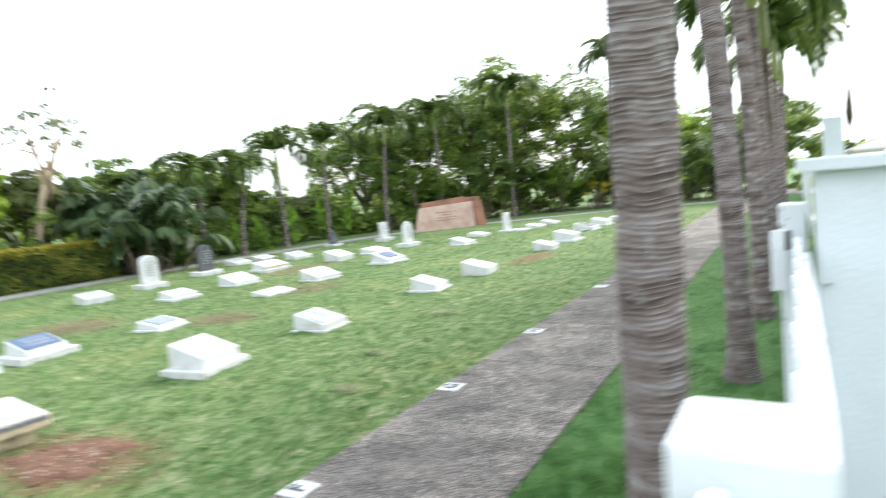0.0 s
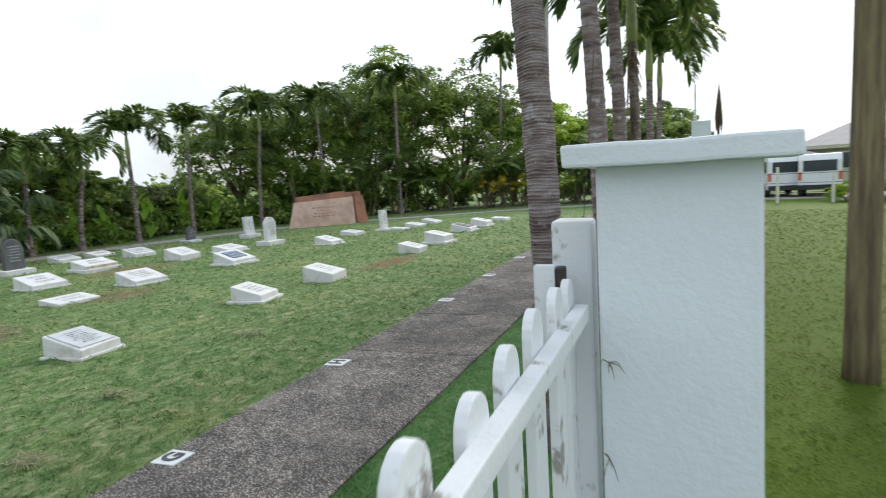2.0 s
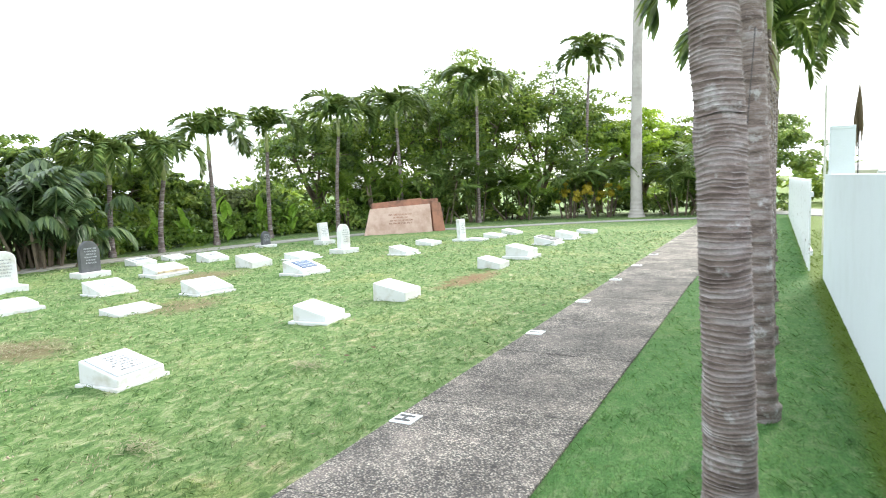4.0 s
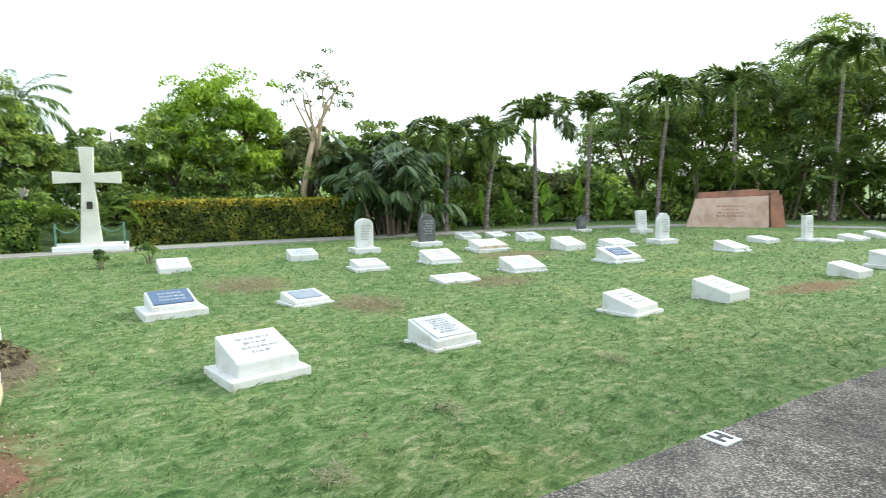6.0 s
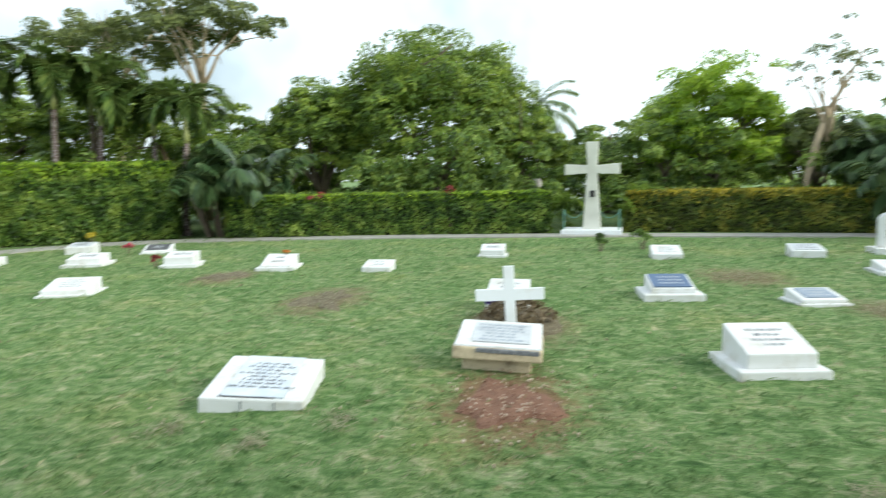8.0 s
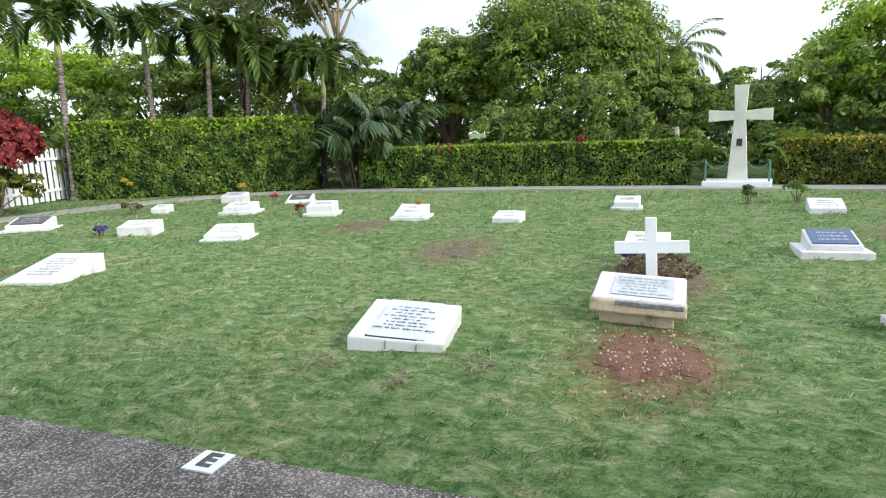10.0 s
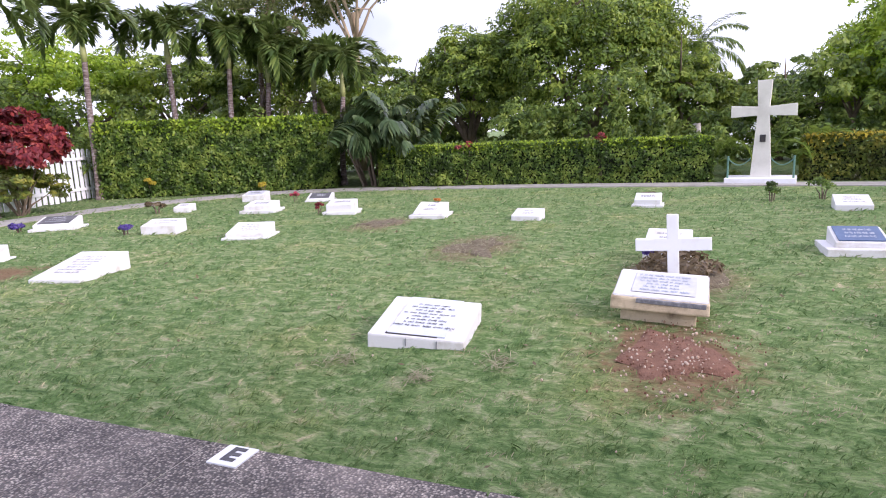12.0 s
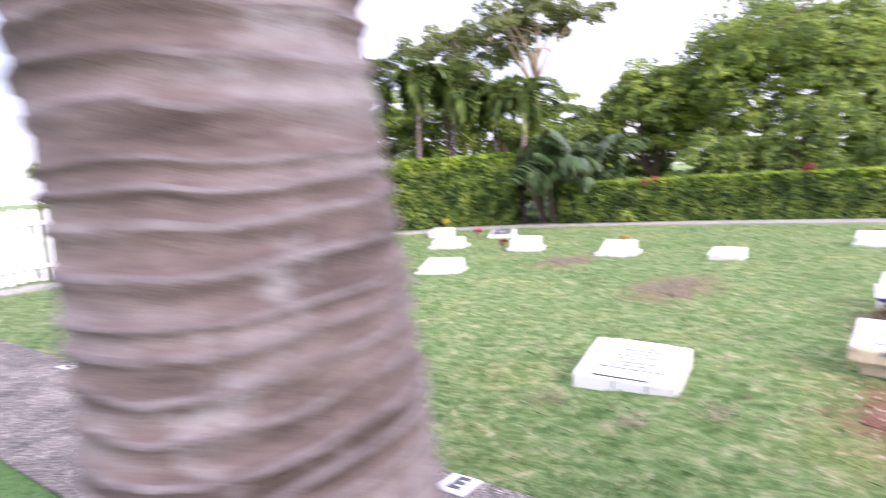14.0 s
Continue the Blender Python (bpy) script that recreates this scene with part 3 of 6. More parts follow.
wedge_stone(-4.44, 15.30, 0.54, 0.50, 0.18, 0.28, 2, 0.05, 0.06, rows=3, label="blocky white gravestone on a white plinth")
wedge_stone(-4.80, 18.15, 0.60, 0.55, 0.10, 0.22, 0, 0.03, 0.04, plaque=STONE_DARK, text=STONE_GREY, rows=2, label="low white gravestone with a black plaque")
wedge_stone(-4.75, 19.60, 0.55, 0.50, 0.14, 0.24, 0, 0.03, 0.05, rows=2)
wedge_stone(-4.70, 21.50, 0.55, 0.50, 0.08, 0.12, 0, 0.0, rows=2)
wedge_stone(-4.90, -5.75, 0.58, 0.60, 0.05, 0.19, -16, 0.02, 0.05, rows=5, label="large low white gravestone with worn lettering")
# the second row
wedge_stone(-7.50, 4.47, 0.50, 0.40, 0.13, 0.24, -1, 0.07, 0.09, plaque=BLUE_PLAQUE, text=STONE_GREY, rows=3, cover=0.86, label="white gravestone with a blue plaque on a weathered plinth")
wedge_stone(-7.25, 5.98, 0.48, 0.40, 0.06, 0.13, -8, 0.02, 0.04, plaque=GREY_BLUE, text=STONE_GREY, rows=3, cover=0.7, label="low white gravestone with a blue-grey plaque")
wedge_stone(-7.55, 8.46, 0.66, 0.42, 0.03, 0.08, 3, 0.0, rows=2, label="nearly flat white grave marker")
wedge_stone(-7.80, 10.00, 0.62, 0.50, 0.08, 0.22, 5, 0.02, 0.03, rows=4)
wedge_stone(-7.66, 12.20, 0.66, 0.50, 0.10, 0.26, 4, 0.04, 0.05, plaque=BLUE_PLAQUE, text=STONE_GREY, rows=3, cover=0.6, label="white gravestone with a small blue plaque")
wedge_stone(-7.50, 15.55, 0.52, 0.50, 0.08, 0.20, 3, 0.02, 0.04, rows=2)
wedge_stone(-8.05, 17.75, 0.56, 0.50, 0.08, 0.14, 3, 0.0, rows=2)
wedge_stone(-7.05, 20.00, 0.58, 0.50, 0.06, 0.14, 0, 0.0, rows=2)
wedge_stone(-7.00, 21.25, 0.60, 0.50, 0.06, 0.16, 0, 0.0, rows=2)
wedge_stone(-6.75, 2.60, 0.46, 0.34, 0.16, 0.30, 8, 0.0, rows=3, label="small white gravestone in a bed of dead plants")
wedge_stone(-7.36, -3.30, 0.58, 0.52, 0.08, 0.18, -16, 0.02, 0.05, rows=4)
wedge_stone(-7.46, -5.10, 0.56, 0.44, 0.14, 0.20, -20, 0.0, rows=2)
wedge_stone(-7.55, -7.65, 0.66, 0.44, 0.10, 0.20, -26, 0.03, 0.06, plaque=STONE_DARK, text=STONE_GREY, rows=3, cover=0.8, label="white gravestone with a polished black plaque")
# the third row
wedge_stone(-9.45, 7.95, 0.50, 0.42, 0.10, 0.16, 4, 0.04, 0.06, rows=2)
wedge_stone(-9.50, 9.46, 0.62, 0.50, 0.08, 0.22, 4, 0.02, 0.03, rows=3)
wedge_stone(-10.50, 11.35, 0.70, 0.48, 0.13, 0.23, 4, 0.06, 0.06, rows=2, stain=True, label="white gravestone on a stained and crumbling base")
wedge_stone(-9.68, 12.92, 0.58, 0.50, 0.12, 0.26, 4, 0.0, rows=3)
wedge_stone(-9.50, 14.27, 0.66, 0.50, 0.08, 0.16, 2, 0.02, 0.05, rows=2)
wedge_stone(-9.72, -1.35, 0.52, 0.48, 0.08, 0.22, -6, 0.05, 0.06, rows=2, label="white gravestone behind a sunken soil patch")
wedge_stone(-9.55, 0.40, 0.46, 0.38, 0.07, 0.15, 0, 0.0, rows=2)
wedge_stone(-10.00, -3.28, 0.50, 0.46, 0.18, 0.24, -14, 0.05, 0.06, rows=1, label="blocky white gravestone with flowers at its side")
wedge_stone(-10.05, -5.15, 0.56, 0.50, 0.14, 0.20, -16, 0.05, 0.07, rows=1, label="blocky white gravestone on a wide plinth")
wedge_stone(-9.95, -7.05, 0.34, 0.34, 0.10, 0.15, -20, 0.0, rows=1, label="small white grave marker beside dried flowers")
# the row beside the hedge walkway
wedge_stone(-11.15, 5.15, 0.50, 0.44, 0.08, 0.20, 4, 0.0, rows=3)
wedge_stone(-11.30, 7.48, 0.52, 0.42, 0.12, 0.20, 6, 0.0, plaque=STONE_GREY, rows=2)
wedge_stone(-12.95, 12.58, 0.54, 0.44, 0.08, 0.16, 4, 0.0, plaque=STONE_GREY, rows=1)
wedge_stone(-13.00, 13.60, 0.54, 0.44, 0.05, 0.12, 4, 0.0, rows=1)
wedge_stone(-11.65, 13.56, 0.58, 0.46, 0.08, 0.20, 4, 0.0, plaque=STONE_GREY, rows=1)
wedge_stone(-11.30, 2.12, 0.44, 0.32, 0.13, 0.22, 2, 0.04, 0.04, rows=1, label="small white gravestone with a potted plant behind")
wedge_stone(-11.80, -6.66, 0.52, 0.46, 0.16, 0.22, -18, 0.0, plaque=STONE_GREY, rows=1)
wedge_stone(-11.95, -5.00, 0.56, 0.44, 0.06, 0.16, -18, 0.03, 0.03, plaque=STONE_DARK, text=STONE_GREY, rows=1, label="white gravestone with a dark plaque and pink flowers")
headstone(-11.75, 9.02, 0.38, 0.62, 0.12, 4, "white round-topped upright headstone on a plinth", base=(0.56, 0.44, 0.10))
headstone(-12.10, 10.80, 0.40, 0.64, 0.12, 4, "dark grey arched headstone on a white plinth", STONE_DARK, STONE_GREY, base=(0.6, 0.46, 0.10), point=True)
headstone(-13.00, 16.75, 0.30, 0.40, 0.10, 4, "small dark arched headstone on a white slab", STONE_DARK, STONE_GREY, base=(0.5, 0.4, 0.06), point=True)
headstone(-11.50, 17.60, 0.34, 0.52, 0.10, 8, "leaning rectangular white headstone", base=(0.5, 0.4, 0.12), square=True, lean=-7)
headstone(-9.32, 15.65, 0.34, 0.62, 0.14, 4, "white headstone with a pointed arch top", base=(0.6, 0.46, 0.10), point=True)
headstone(-7.60, 18.88, 0.32, 0.56, 0.11, 4, "plain white upright headstone at the head of a slab", base=(0.42, 0.40, 0.06), square=True, lean=-3)
wedge_stone(-7.20, 19.10, 0.40, 0.50, 0.04, 0.07, 4, 0.0, rows=0, label="flat white slab at a headstone's foot")


# ---- grave with a standing cross ----
def cross_outline(h, span, arm_z, sw, aw):
    return [(-sw / 2, 0), (sw / 2, 0), (sw / 2, arm_z - aw / 2), (span / 2, arm_z - aw / 2), (span / 2, arm_z + aw / 2), (sw / 2, arm_z + aw / 2),
            (sw / 2, h), (-sw / 2, h), (-sw / 2, arm_z + aw / 2), (-span / 2, arm_z + aw / 2), (-span / 2, arm_z - aw / 2), (-sw / 2, arm_z - aw / 2)]


def pedestal_grave():
    st = thing("pedestal_gravestone", -4.66, 2.62, 0, -1, "white slab with a grey inscription on a stained concrete pedestal", "gravestone")
    st.matrix_basis = st.matrix_basis @ pose(0, 0, 0, -2.5, 0, 0)
    part("pedestal", worn(box(-0.22, 0.20, -0.27, 0.25, -0.12, 0.10, 0.012), 0.006, 9), STONE_STAINED, st, "ochre weathered concrete foot")
    part("slab", worn(box(-0.27, 0.29, -0.335, 0.335, 0.095, 0.19, 0.015), 0.008, 8), STONE_STAINED, st, "ochre concrete slab edge black with mould")
    bm = box(-0.26, 0.28, -0.325, 0.325, 0.186, 1)
    for v in bm.verts:
        if v.co.z > 0.5:
            v.co.z = 0.27 if v.co.x < 0 else 0.20
    bmesh.ops.bevel(bm, geom=bm.edges[:], offset=0.01, segments=2, affect="EDGES")
    part("top", bm, STONE_WHITE, st)
    part("mould", worn(box(0.275, 0.297, -0.16, 0.31, 0.150, 0.188, 0.006), 0.008, 14), LETTER_GREY, st, "band of black mould under the top")
    rng = np.random.default_rng(5)
    sl = math.atan2(0.07, 0.56)
    f = lambda lift: (lambda a, b: Vector((0.01 - b * math.cos(sl), a, 0.235 + b * math.sin(sl) + lift)))
    bm = bmesh.new()
    g = f(0.006)
    bm.faces.new([bm.verts.new(g(*q)) for q in ((-0.2, -0.2), (0.24, -0.2), (0.24, 0.2), (-0.2, 0.2))])
    part("plaque", bm, STONE_GREY, st)
    lettering(6, 0.4, 0.36, GREY_BLUE, rng, f(0.010), st)
    cr = thing("wooden_cross", -5.02, 2.71, 0, 0, "white painted wooden grave cross leaning slightly back", "cross")
    bm = prism(cross_outline(0.74, 0.57, 0.50, 0.088, 0.10), 0.045, bevel=0.006)
    bmesh.ops.transform(bm, matrix=pose(0, 0, -0.03, 2.5, -3, 0), verts=bm.verts[:])
    part("beam", bm, WHITE, cr)


pedestal_grave()


# ---- big cross monument in the hedge gap ----
def monument():
    st = thing("cross_monument", -15.75, 4.28, 0, -8, "tall pale concrete cross on a white stepped base", "monument")
    part("base", worn(box(-0.55, 0.45, -0.72, 0.72, -0.06, 0.13, 0.015), 0.006, 4), WHITE, st)
    out = [(-0.215, 0.125), (0.215, 0.125), (0.125, 1.50), (0.66, 1.47), (0.66, 1.74), (0.12, 1.70), (0.15, 2.27), (-0.15, 2.27), (-0.12, 1.70), (-0.66, 1.74), (-0.66, 1.47), (-0.125, 1.50)]
    part("cross", prism(out, 0.2, bevel=0.012), CROSS_CONCRETE, st)
    part("plaque", box(0.10, 0.125, -0.05, 0.07, 0.92, 1.08, 0.004), IRON, st, "small dark metal plaque")
    for yy in (-0.66, 0.66):
        part("post", tube([(0.30, yy, 0.12), (0.30, yy, 0.62)], [0.022, 0.022], 8), METAL_GREEN, st, "green iron post")
    for s in (-1, 1):
        pts = [(0.30, s * (0.66 - 0.46 * k / 12), 0.58 - 0.16 * math.sin(math.pi * k / 12) ** 0.8) for k in range(13)]
        part("chain", tube(pts, [0.013] * 13, 6), METAL_GREEN, st, "hanging green chain")


monument()


# ---- red stone memorial ----
def memorial():
    st = thing("stone_memorial", -11.25, 21.5, 0, -40, "leaning pink stone panel in a red sandstone frame", "memorial")
    lean = pose(0, 0, 0, 0, -14, 0)
    bm = prism([(-1.34, -0.06), (1.16, -0.06), (1.20, 1.0), (-1.02, 0.90)], 0.10, bevel=0.01)
    bmesh.ops.transform(bm, matrix=lean, verts=bm.verts[:])
    part("panel", worn(bm, 0.01, 3), PINK_STONE, st, "pale pink inscribed stone panel")
    bm = prism([(-1.0, -0.1), (1.50, -0.1), (1.56, 1.16), (0.95, 1.14), (0.93, 1.20), (-0.9, 1.08)], 0.20, bevel=0.02)
    bmesh.ops.transform(bm, matrix=pose(-0.2, 0, 0, 0, -12, 0), verts=bm.verts[:])
    part("back_slab", worn(bm, 0.02, 3), RED_STONE, st)
    bm = prism([(1.22, -0.1), (1.66, -0.1), (1.60, 1.02), (1.26, 1.10)], 0.16, bevel=0.02)
    bmesh.ops.transform(bm, matrix=pose(-0.02, 0, 0, 0, -14, 0), verts=bm.verts[:])
    part("side_slab", worn(bm, 0.015, 3), RED_STONE, st)
    rng = np.random.default_rng(9)
    k = math.tan(math.radians(14))
    lettering(4, 0.9, 0.4, RED_STONE, rng, lambda a, b: Vector((0.058 - (b + 0.5) * k, a, 0.5 + b)), st)


memorial()


# ---- gate pillar, gate, fences ----
def pillar(x0, x1, y0, y1, h, label, cap=0.07):
    cx, cy = (x0 + x1) / 2, (y0 + y1) / 2
    st = thing("gate_pillar", cx, cy, 0, 0, label, "pillar")
    w, d = (x1 - x0) / 2, (y1 - y0) / 2
    part("shaft", worn(box(-w, w, -d, d, -0.1, h - 0.052, 0.008), 0.003, 5), PILLAR_WHITE, st)
    part("cap", worn(box(-w - cap, w + cap, -d - cap, d + cap, h - 0.055, h, 0.008), 0.006, 9, 3), PILLAR_WHITE, st, "thick overhanging cap with chipped edges")
    return st


PX0, PX1, PY0 = 0.556, 0.935, 3.70
pillar(PX0, PX1, PY0, PY0 + 0.38, 1.535, "square white rendered gate pillar with a flat cap")


def weed(x, y, z, seed):
    """A dry sprig that grows out of a joint."""
    rng = np.random.default_rng(seed)
    st = thing("weed", x, y, z, 0, "dry weed growing from the pillar's joint", "weed", "weeds on the pillar")
    for i in range(5):
        d = Vector((rng.uniform(-0.02, 0.05), rng.uniform(-0.09, -0.02), rng.uniform(-0.05, 0.06)))
        part("stalk", tube([(0, 0.004, 0), tuple(d * 0.6 + Vector((0, 0, 0.01))), tuple(d)], [0.0014, 0.0011, 0.0007], 5), LEAF_DEAD, st)


weed(PX0 + 0.02, PY0, 0.98, 1)
weed(PX0 + 0.015, PY0, 0.72, 2)
weed(PX0 + 0.02, PY0, 0.50, 3)


def picket(h, w, t):
    out = [(-w / 2, 0.03), (w / 2, 0.03), (w / 2, h - w * 0.5)]
    out += [(w / 2 * math.cos(math.pi * i / 8), h - w * 0.5 + w * 0.5 * math.sin(math.pi * i / 8)) for i in range(1, 8)]
    return prism(out + [(-w / 2, h - w * 0.5)], t, bevel=0.004)


def picket_run(x, y0, y1, heights, name, label, step=0.19, w=0.105, rail_side=1, rails=(0.25, 1.10), rail=(0.035, 0.075), category="fence"):
    st = thing(name, x, y0, 0, 0, label, category)
    n = int(round((y1 - y0) / step))
    meshes = {}
    for i in range(n + 1):
        h = round(heights(i / max(n, 1)), 2)
        if h not in meshes:
            ob = part("picket", picket(h, w, 0.022), PEELING, st)
            meshes[h] = ob.data
        else:
            ob = new("picket", meshes[h])
            ob.parent = st
        ob.location = (0.004 * math.sin(i * 2.3), i * step, 0.012 * math.sin(i * 1.7))
    for z in rails:
        part("rail", worn(box(0.012 * rail_side, rail[0] * rail_side + 0.012 * rail_side, -0.06, y1 - y0 + 0.03, z - rail[1] / 2, z + rail[1] / 2, 0.004), 0.003, 5), PEELING, st)
    return st


picket_run(0.478, 1.66, 3.70, lambda u: 1.20 + 0.01 * math.cos(u * 6), "picket_gate", "white wooden picket gate with peeling paint", category="gate", step=0.204, w=0.10, rails=(0.30, 1.105), rail=(0.036, 0.042))


def gate_post(x, y, w, h, label):
    st = thing("gate_post", x, y, 0, 0, label, "post")
    part("post", worn(box(-w / 2, w / 2, -w / 2, w / 2, -0.1, h, 0.012), 0.005, 7), PEELING, st)
    return st


latch_post = gate_post(0.462, 3.93, 0.115, 1.335, "squat white wooden post with flaking paint")
gate_post(0.42, 1.42, 0.19, 1.21, "white wooden gate post with peeling top")
lt = thing("gate_latch", 0.40, 3.80, 1.16, 0, "short white block with a black iron latch", "latch")
part("block", box(-0.03, 0.03, -0.02, 0.02, -0.22, 0.06, 0.004), PEELING, lt)
part("bolt", box(0.03, 0.055, -0.024, 0.024, -0.03, 0.055, 0.006), IRON, lt, "black iron bolt")
picket_run(0.385, -9.2, 1.25, lambda u: 1.2, "picket_fence", "white wooden picket fence along the lawn", step=0.19, rails=(0.3, 1.05))


def boundary_wall():
    st = thing("wall_east", 0.92, 8.9, 0, 0, "white painted boundary wall", "wall", kind="structure")
    part("wall_body", worn(box(-0.05, 0.04, -4.81, 4.6, -0.1, 1.5, 0.01), 0.004, 2), PILLAR_WHITE, st)


boundary_wall()
pillar(0.93, 1.23, 13.5, 13.8, 2.17, "tall white pillar at the end of the wall", 0.004)
picket_run(0.72, 14.1, 28.4, lambda u: 1.42, "picket_fence", "tall white picket fence behind the palms", step=0.22, w=0.18, rails=(0.3, 1.2))


# ---- letter tiles at the edge of the walk ----
def letter_tile(letter, y):
    st = thing("letter_tile", -1.90, y, 0, 0, "small white tile with a black letter on the walk's edge" if letter else "small white marker tile on the walk's edge", "tile", "row marker tiles")
    part("tile", worn(box(-0.082, 0.082, -0.082, 0.082, -0.02, 0.022, 0.003), 0.002, 9), WHITE, st)
    cu = bpy.data.curves.new("letter", "FONT")
    cu.body, cu.size, cu.align_x, cu.align_y, cu.extrude, cu.offset = letter, 0.15, "CENTER", "CENTER", 0.001, 0.006
    tmp = bpy.data.objects.new("letter", cu)
    me = bpy.data.meshes.new_from_object(tmp)
    bpy.data.objects.remove(tmp)
    me.materials.append(BLACK)
    ob = new("letter", me)
    ob.parent = st
    ob.matrix_basis = pose(0, 0, 0.0245, 0, 0, 90)


for letter, y in (("C", -3.30), ("D", -1.08), ("E", 0.92), ("F", 2.90), ("G", 4.63), ("H", 6.42), ("I", 8.97), ("J", 10.76), ("K", 12.62), ("L", 14.30), ("M", 16.05)):
    letter_tile(letter, y)


# ---- soil patches and pebbles ----
def patch(name, x, y, rx, ry, rz, material, label, category, lump=0.03, seed=0, edge=0.35):
    bm = bmesh.new()
    n, rings = 28, 6
    mid = bm.verts.new((0, 0, 0.012 + lump * 0.5))
    rows = []
    for k in range(1, rings + 1):
        row = []
        for i in range(n):
            a = 2 * math.pi * i / n
            u = k / rings
            wob = 1 + edge * noise.noise(Vector((math.cos(a) * 1.8 + seed, math.sin(a) * 1.8, seed)))
            p = Vector((rx * u * wob * math.cos(a), ry * u * wob * math.sin(a), 0))
            z = 0.012 + (lump * (0.5 + 0.8 * noise.noise(Vector((p.x * 6, p.y * 6, seed))))) * (1 - u ** 3)
            row.append(bm.verts.new((p.x, p.y, z if k < rings else -0.01)))
        rows.append(row)
    for i in range(n):
        bm.faces.new((mid, rows[0][i], rows[0][(i + 1) % n]))
    for a, b in zip(rows, rows[1:]):
        for i in range(n):
            bm.faces.new((a[i], b[i], b[(i + 1) % n], a[(i + 1) % n]))
    ob = bm_object(name, bm, material, smooth=True)
    ob.matrix_basis = pose(x, y, 0, 0, 0, rz)
    return tagged(ob, label, category, kind="stuff")


patch("bare_soil", -3.80, 2.72, 0.42, 0.27, 10, SOIL, "bare red soil with scattered pebbles", "soil", 0.006, 1, 0.9)
patch("grave_bed", -5.95, 2.72, 0.80, 0.46, 8, DRY, "rough bed of dead plants and dry soil", "soil", 0.07, 2)
patch("sunken_patch", -7.1, 0.35, 0.62, 0.30, 10, DRY, "dry disturbed turf", "soil", 0.012, 3, 1.1)
patch("sunken_patch", -8.75, -1.85, 0.50, 0.27, -20, DRY, "dug-over brown soil before a gravestone", "soil", 0.03, 4, 1.0)


def crumbs(name, material, n, spread, sizes, loose, seed, label, category):
    """Small stones or clods round the bare soil, a few of them loose in the lawn."""
    rng = np.random.default_rng(seed)
    bm = bmesh.new()
    for i in range(n):
        if i >= loose:
            x, y = -3.78 + rng.normal(0, spread[0]), 2.72 + rng.normal(0, spread[1])
        else:
            x, y = rng.uniform(-6, -2.1), rng.uniform(-1, 8)
        s = rng.uniform(*sizes)
        m = pose(x, y, 0.012 + s * 0.3, rng.uniform(0, 360), rng.uniform(0, 360), 0) @ Matrix.Diagonal((s, s * 0.8, s * 0.6, 1))
        bmesh.ops.create_icosphere(bm, subdivisions=1, radius=1, matrix=m)
    tagged(bm_object(name, bm, material, smooth=True), label, category, kind="stuff")


crumbs("pebbles", PEBBLE, 250, (0.36, 0.23), (0.004, 0.015), 45, 3, "pale pebbles scattered on soil and lawn", "pebbles")
crumbs("soil_clods", SOIL, 260, (0.32, 0.21), (0.004, 0.011), 0, 4, "crumbly red clods of earth", "soil")
# ---- plants ----
def frond_mesh(name, length, a0, a1, pairs, leaflet, material, seed, hang=0.35, width=0.05, vee=0.0):
    """An arching feather frond that starts at the origin and runs along +x. a0, a1: the slope at the root and the tip."""
    rng = np.random.default_rng(seed)
    n = 14
    pts = [np.array([0.0, 0, 0])]
    for i in range(n):
        a = math.radians(a0 + (a1 - a0) * ((i + 0.5) / n) ** 1.1)
        pts.append(pts[-1] + np.array([math.cos(a), 0, math.sin(a)]) * length / n)
    pts = np.array(pts)
    q = []
    for i in range(n):
        r0, r1 = 0.02 * (1 - i / n) + 0.004, 0.02 * (1 - (i + 1) / n) + 0.004
        for s in (-1, 1):
            q.append([pts[i] + (0, -r0 * s, 0), pts[i] + (0, r0 * 0.2, 0.8 * r0), pts[i + 1] + (0, r1 * 0.2, 0.8 * r1), pts[i + 1] + (0, -r1 * s, 0)])
    for j in range(pairs):
        u = 0.12 + 0.88 * j / (pairs - 1)
        f = u * n
        i = min(int(f), n - 1)
        p = pts[i] + (pts[i + 1] - pts[i]) * (f - i)
        d = (pts[i + 1] - pts[i]) / np.linalg.norm(pts[i + 1] - pts[i])
        ln = leaflet * (math.sin(math.pi * min(0.95, 0.18 + 0.72 * u)) ** 0.7)
        for s in (-1, 1):
            out = np.array([0, s, 0]) * 0.8 + d * (0.45 + 0.6 * u) + np.array([0, 0, 0.25 - hang]) + np.array([-d[2], 0, d[0]]) * vee + rng.normal(0, 0.10, 3)
            out /= np.linalg.norm(out)
            side = np.cross(out, np.array([0, 0, 1.0]))
            side /= np.linalg.norm(side) + 1e-6
            k = ln * rng.uniform(0.85, 1.1)
            m = p + out * k * 0.5
            tip = p + out * k + np.array([0, 0, -hang * k * 0.45])
            w = width * rng.uniform(0.8, 1.2)
            q.append([p, m + side * w / 2, tip, m - side * w / 2])
    return quads(name, np.array(q), material)


FRONDS = [frond_mesh("frond", 1.6, a0, a1, 44, 0.56, LEAF_PALM, 20 + i, 0.45, 0.085, 0.5) for i, (a0, a1) in enumerate(((84, -75), (70, -92), (56, -100), (87, -45), (76, -70)))]
FRONDS_LIGHT = [frond_mesh("frond", 1.5, a0, a1, 26, 0.5, LEAF_PALM_LIGHT, 30 + i, 0.3, 0.06, 0.2) for i, (a0, a1) in enumerate(((80, 0), (65, -45), (50, -60)))]
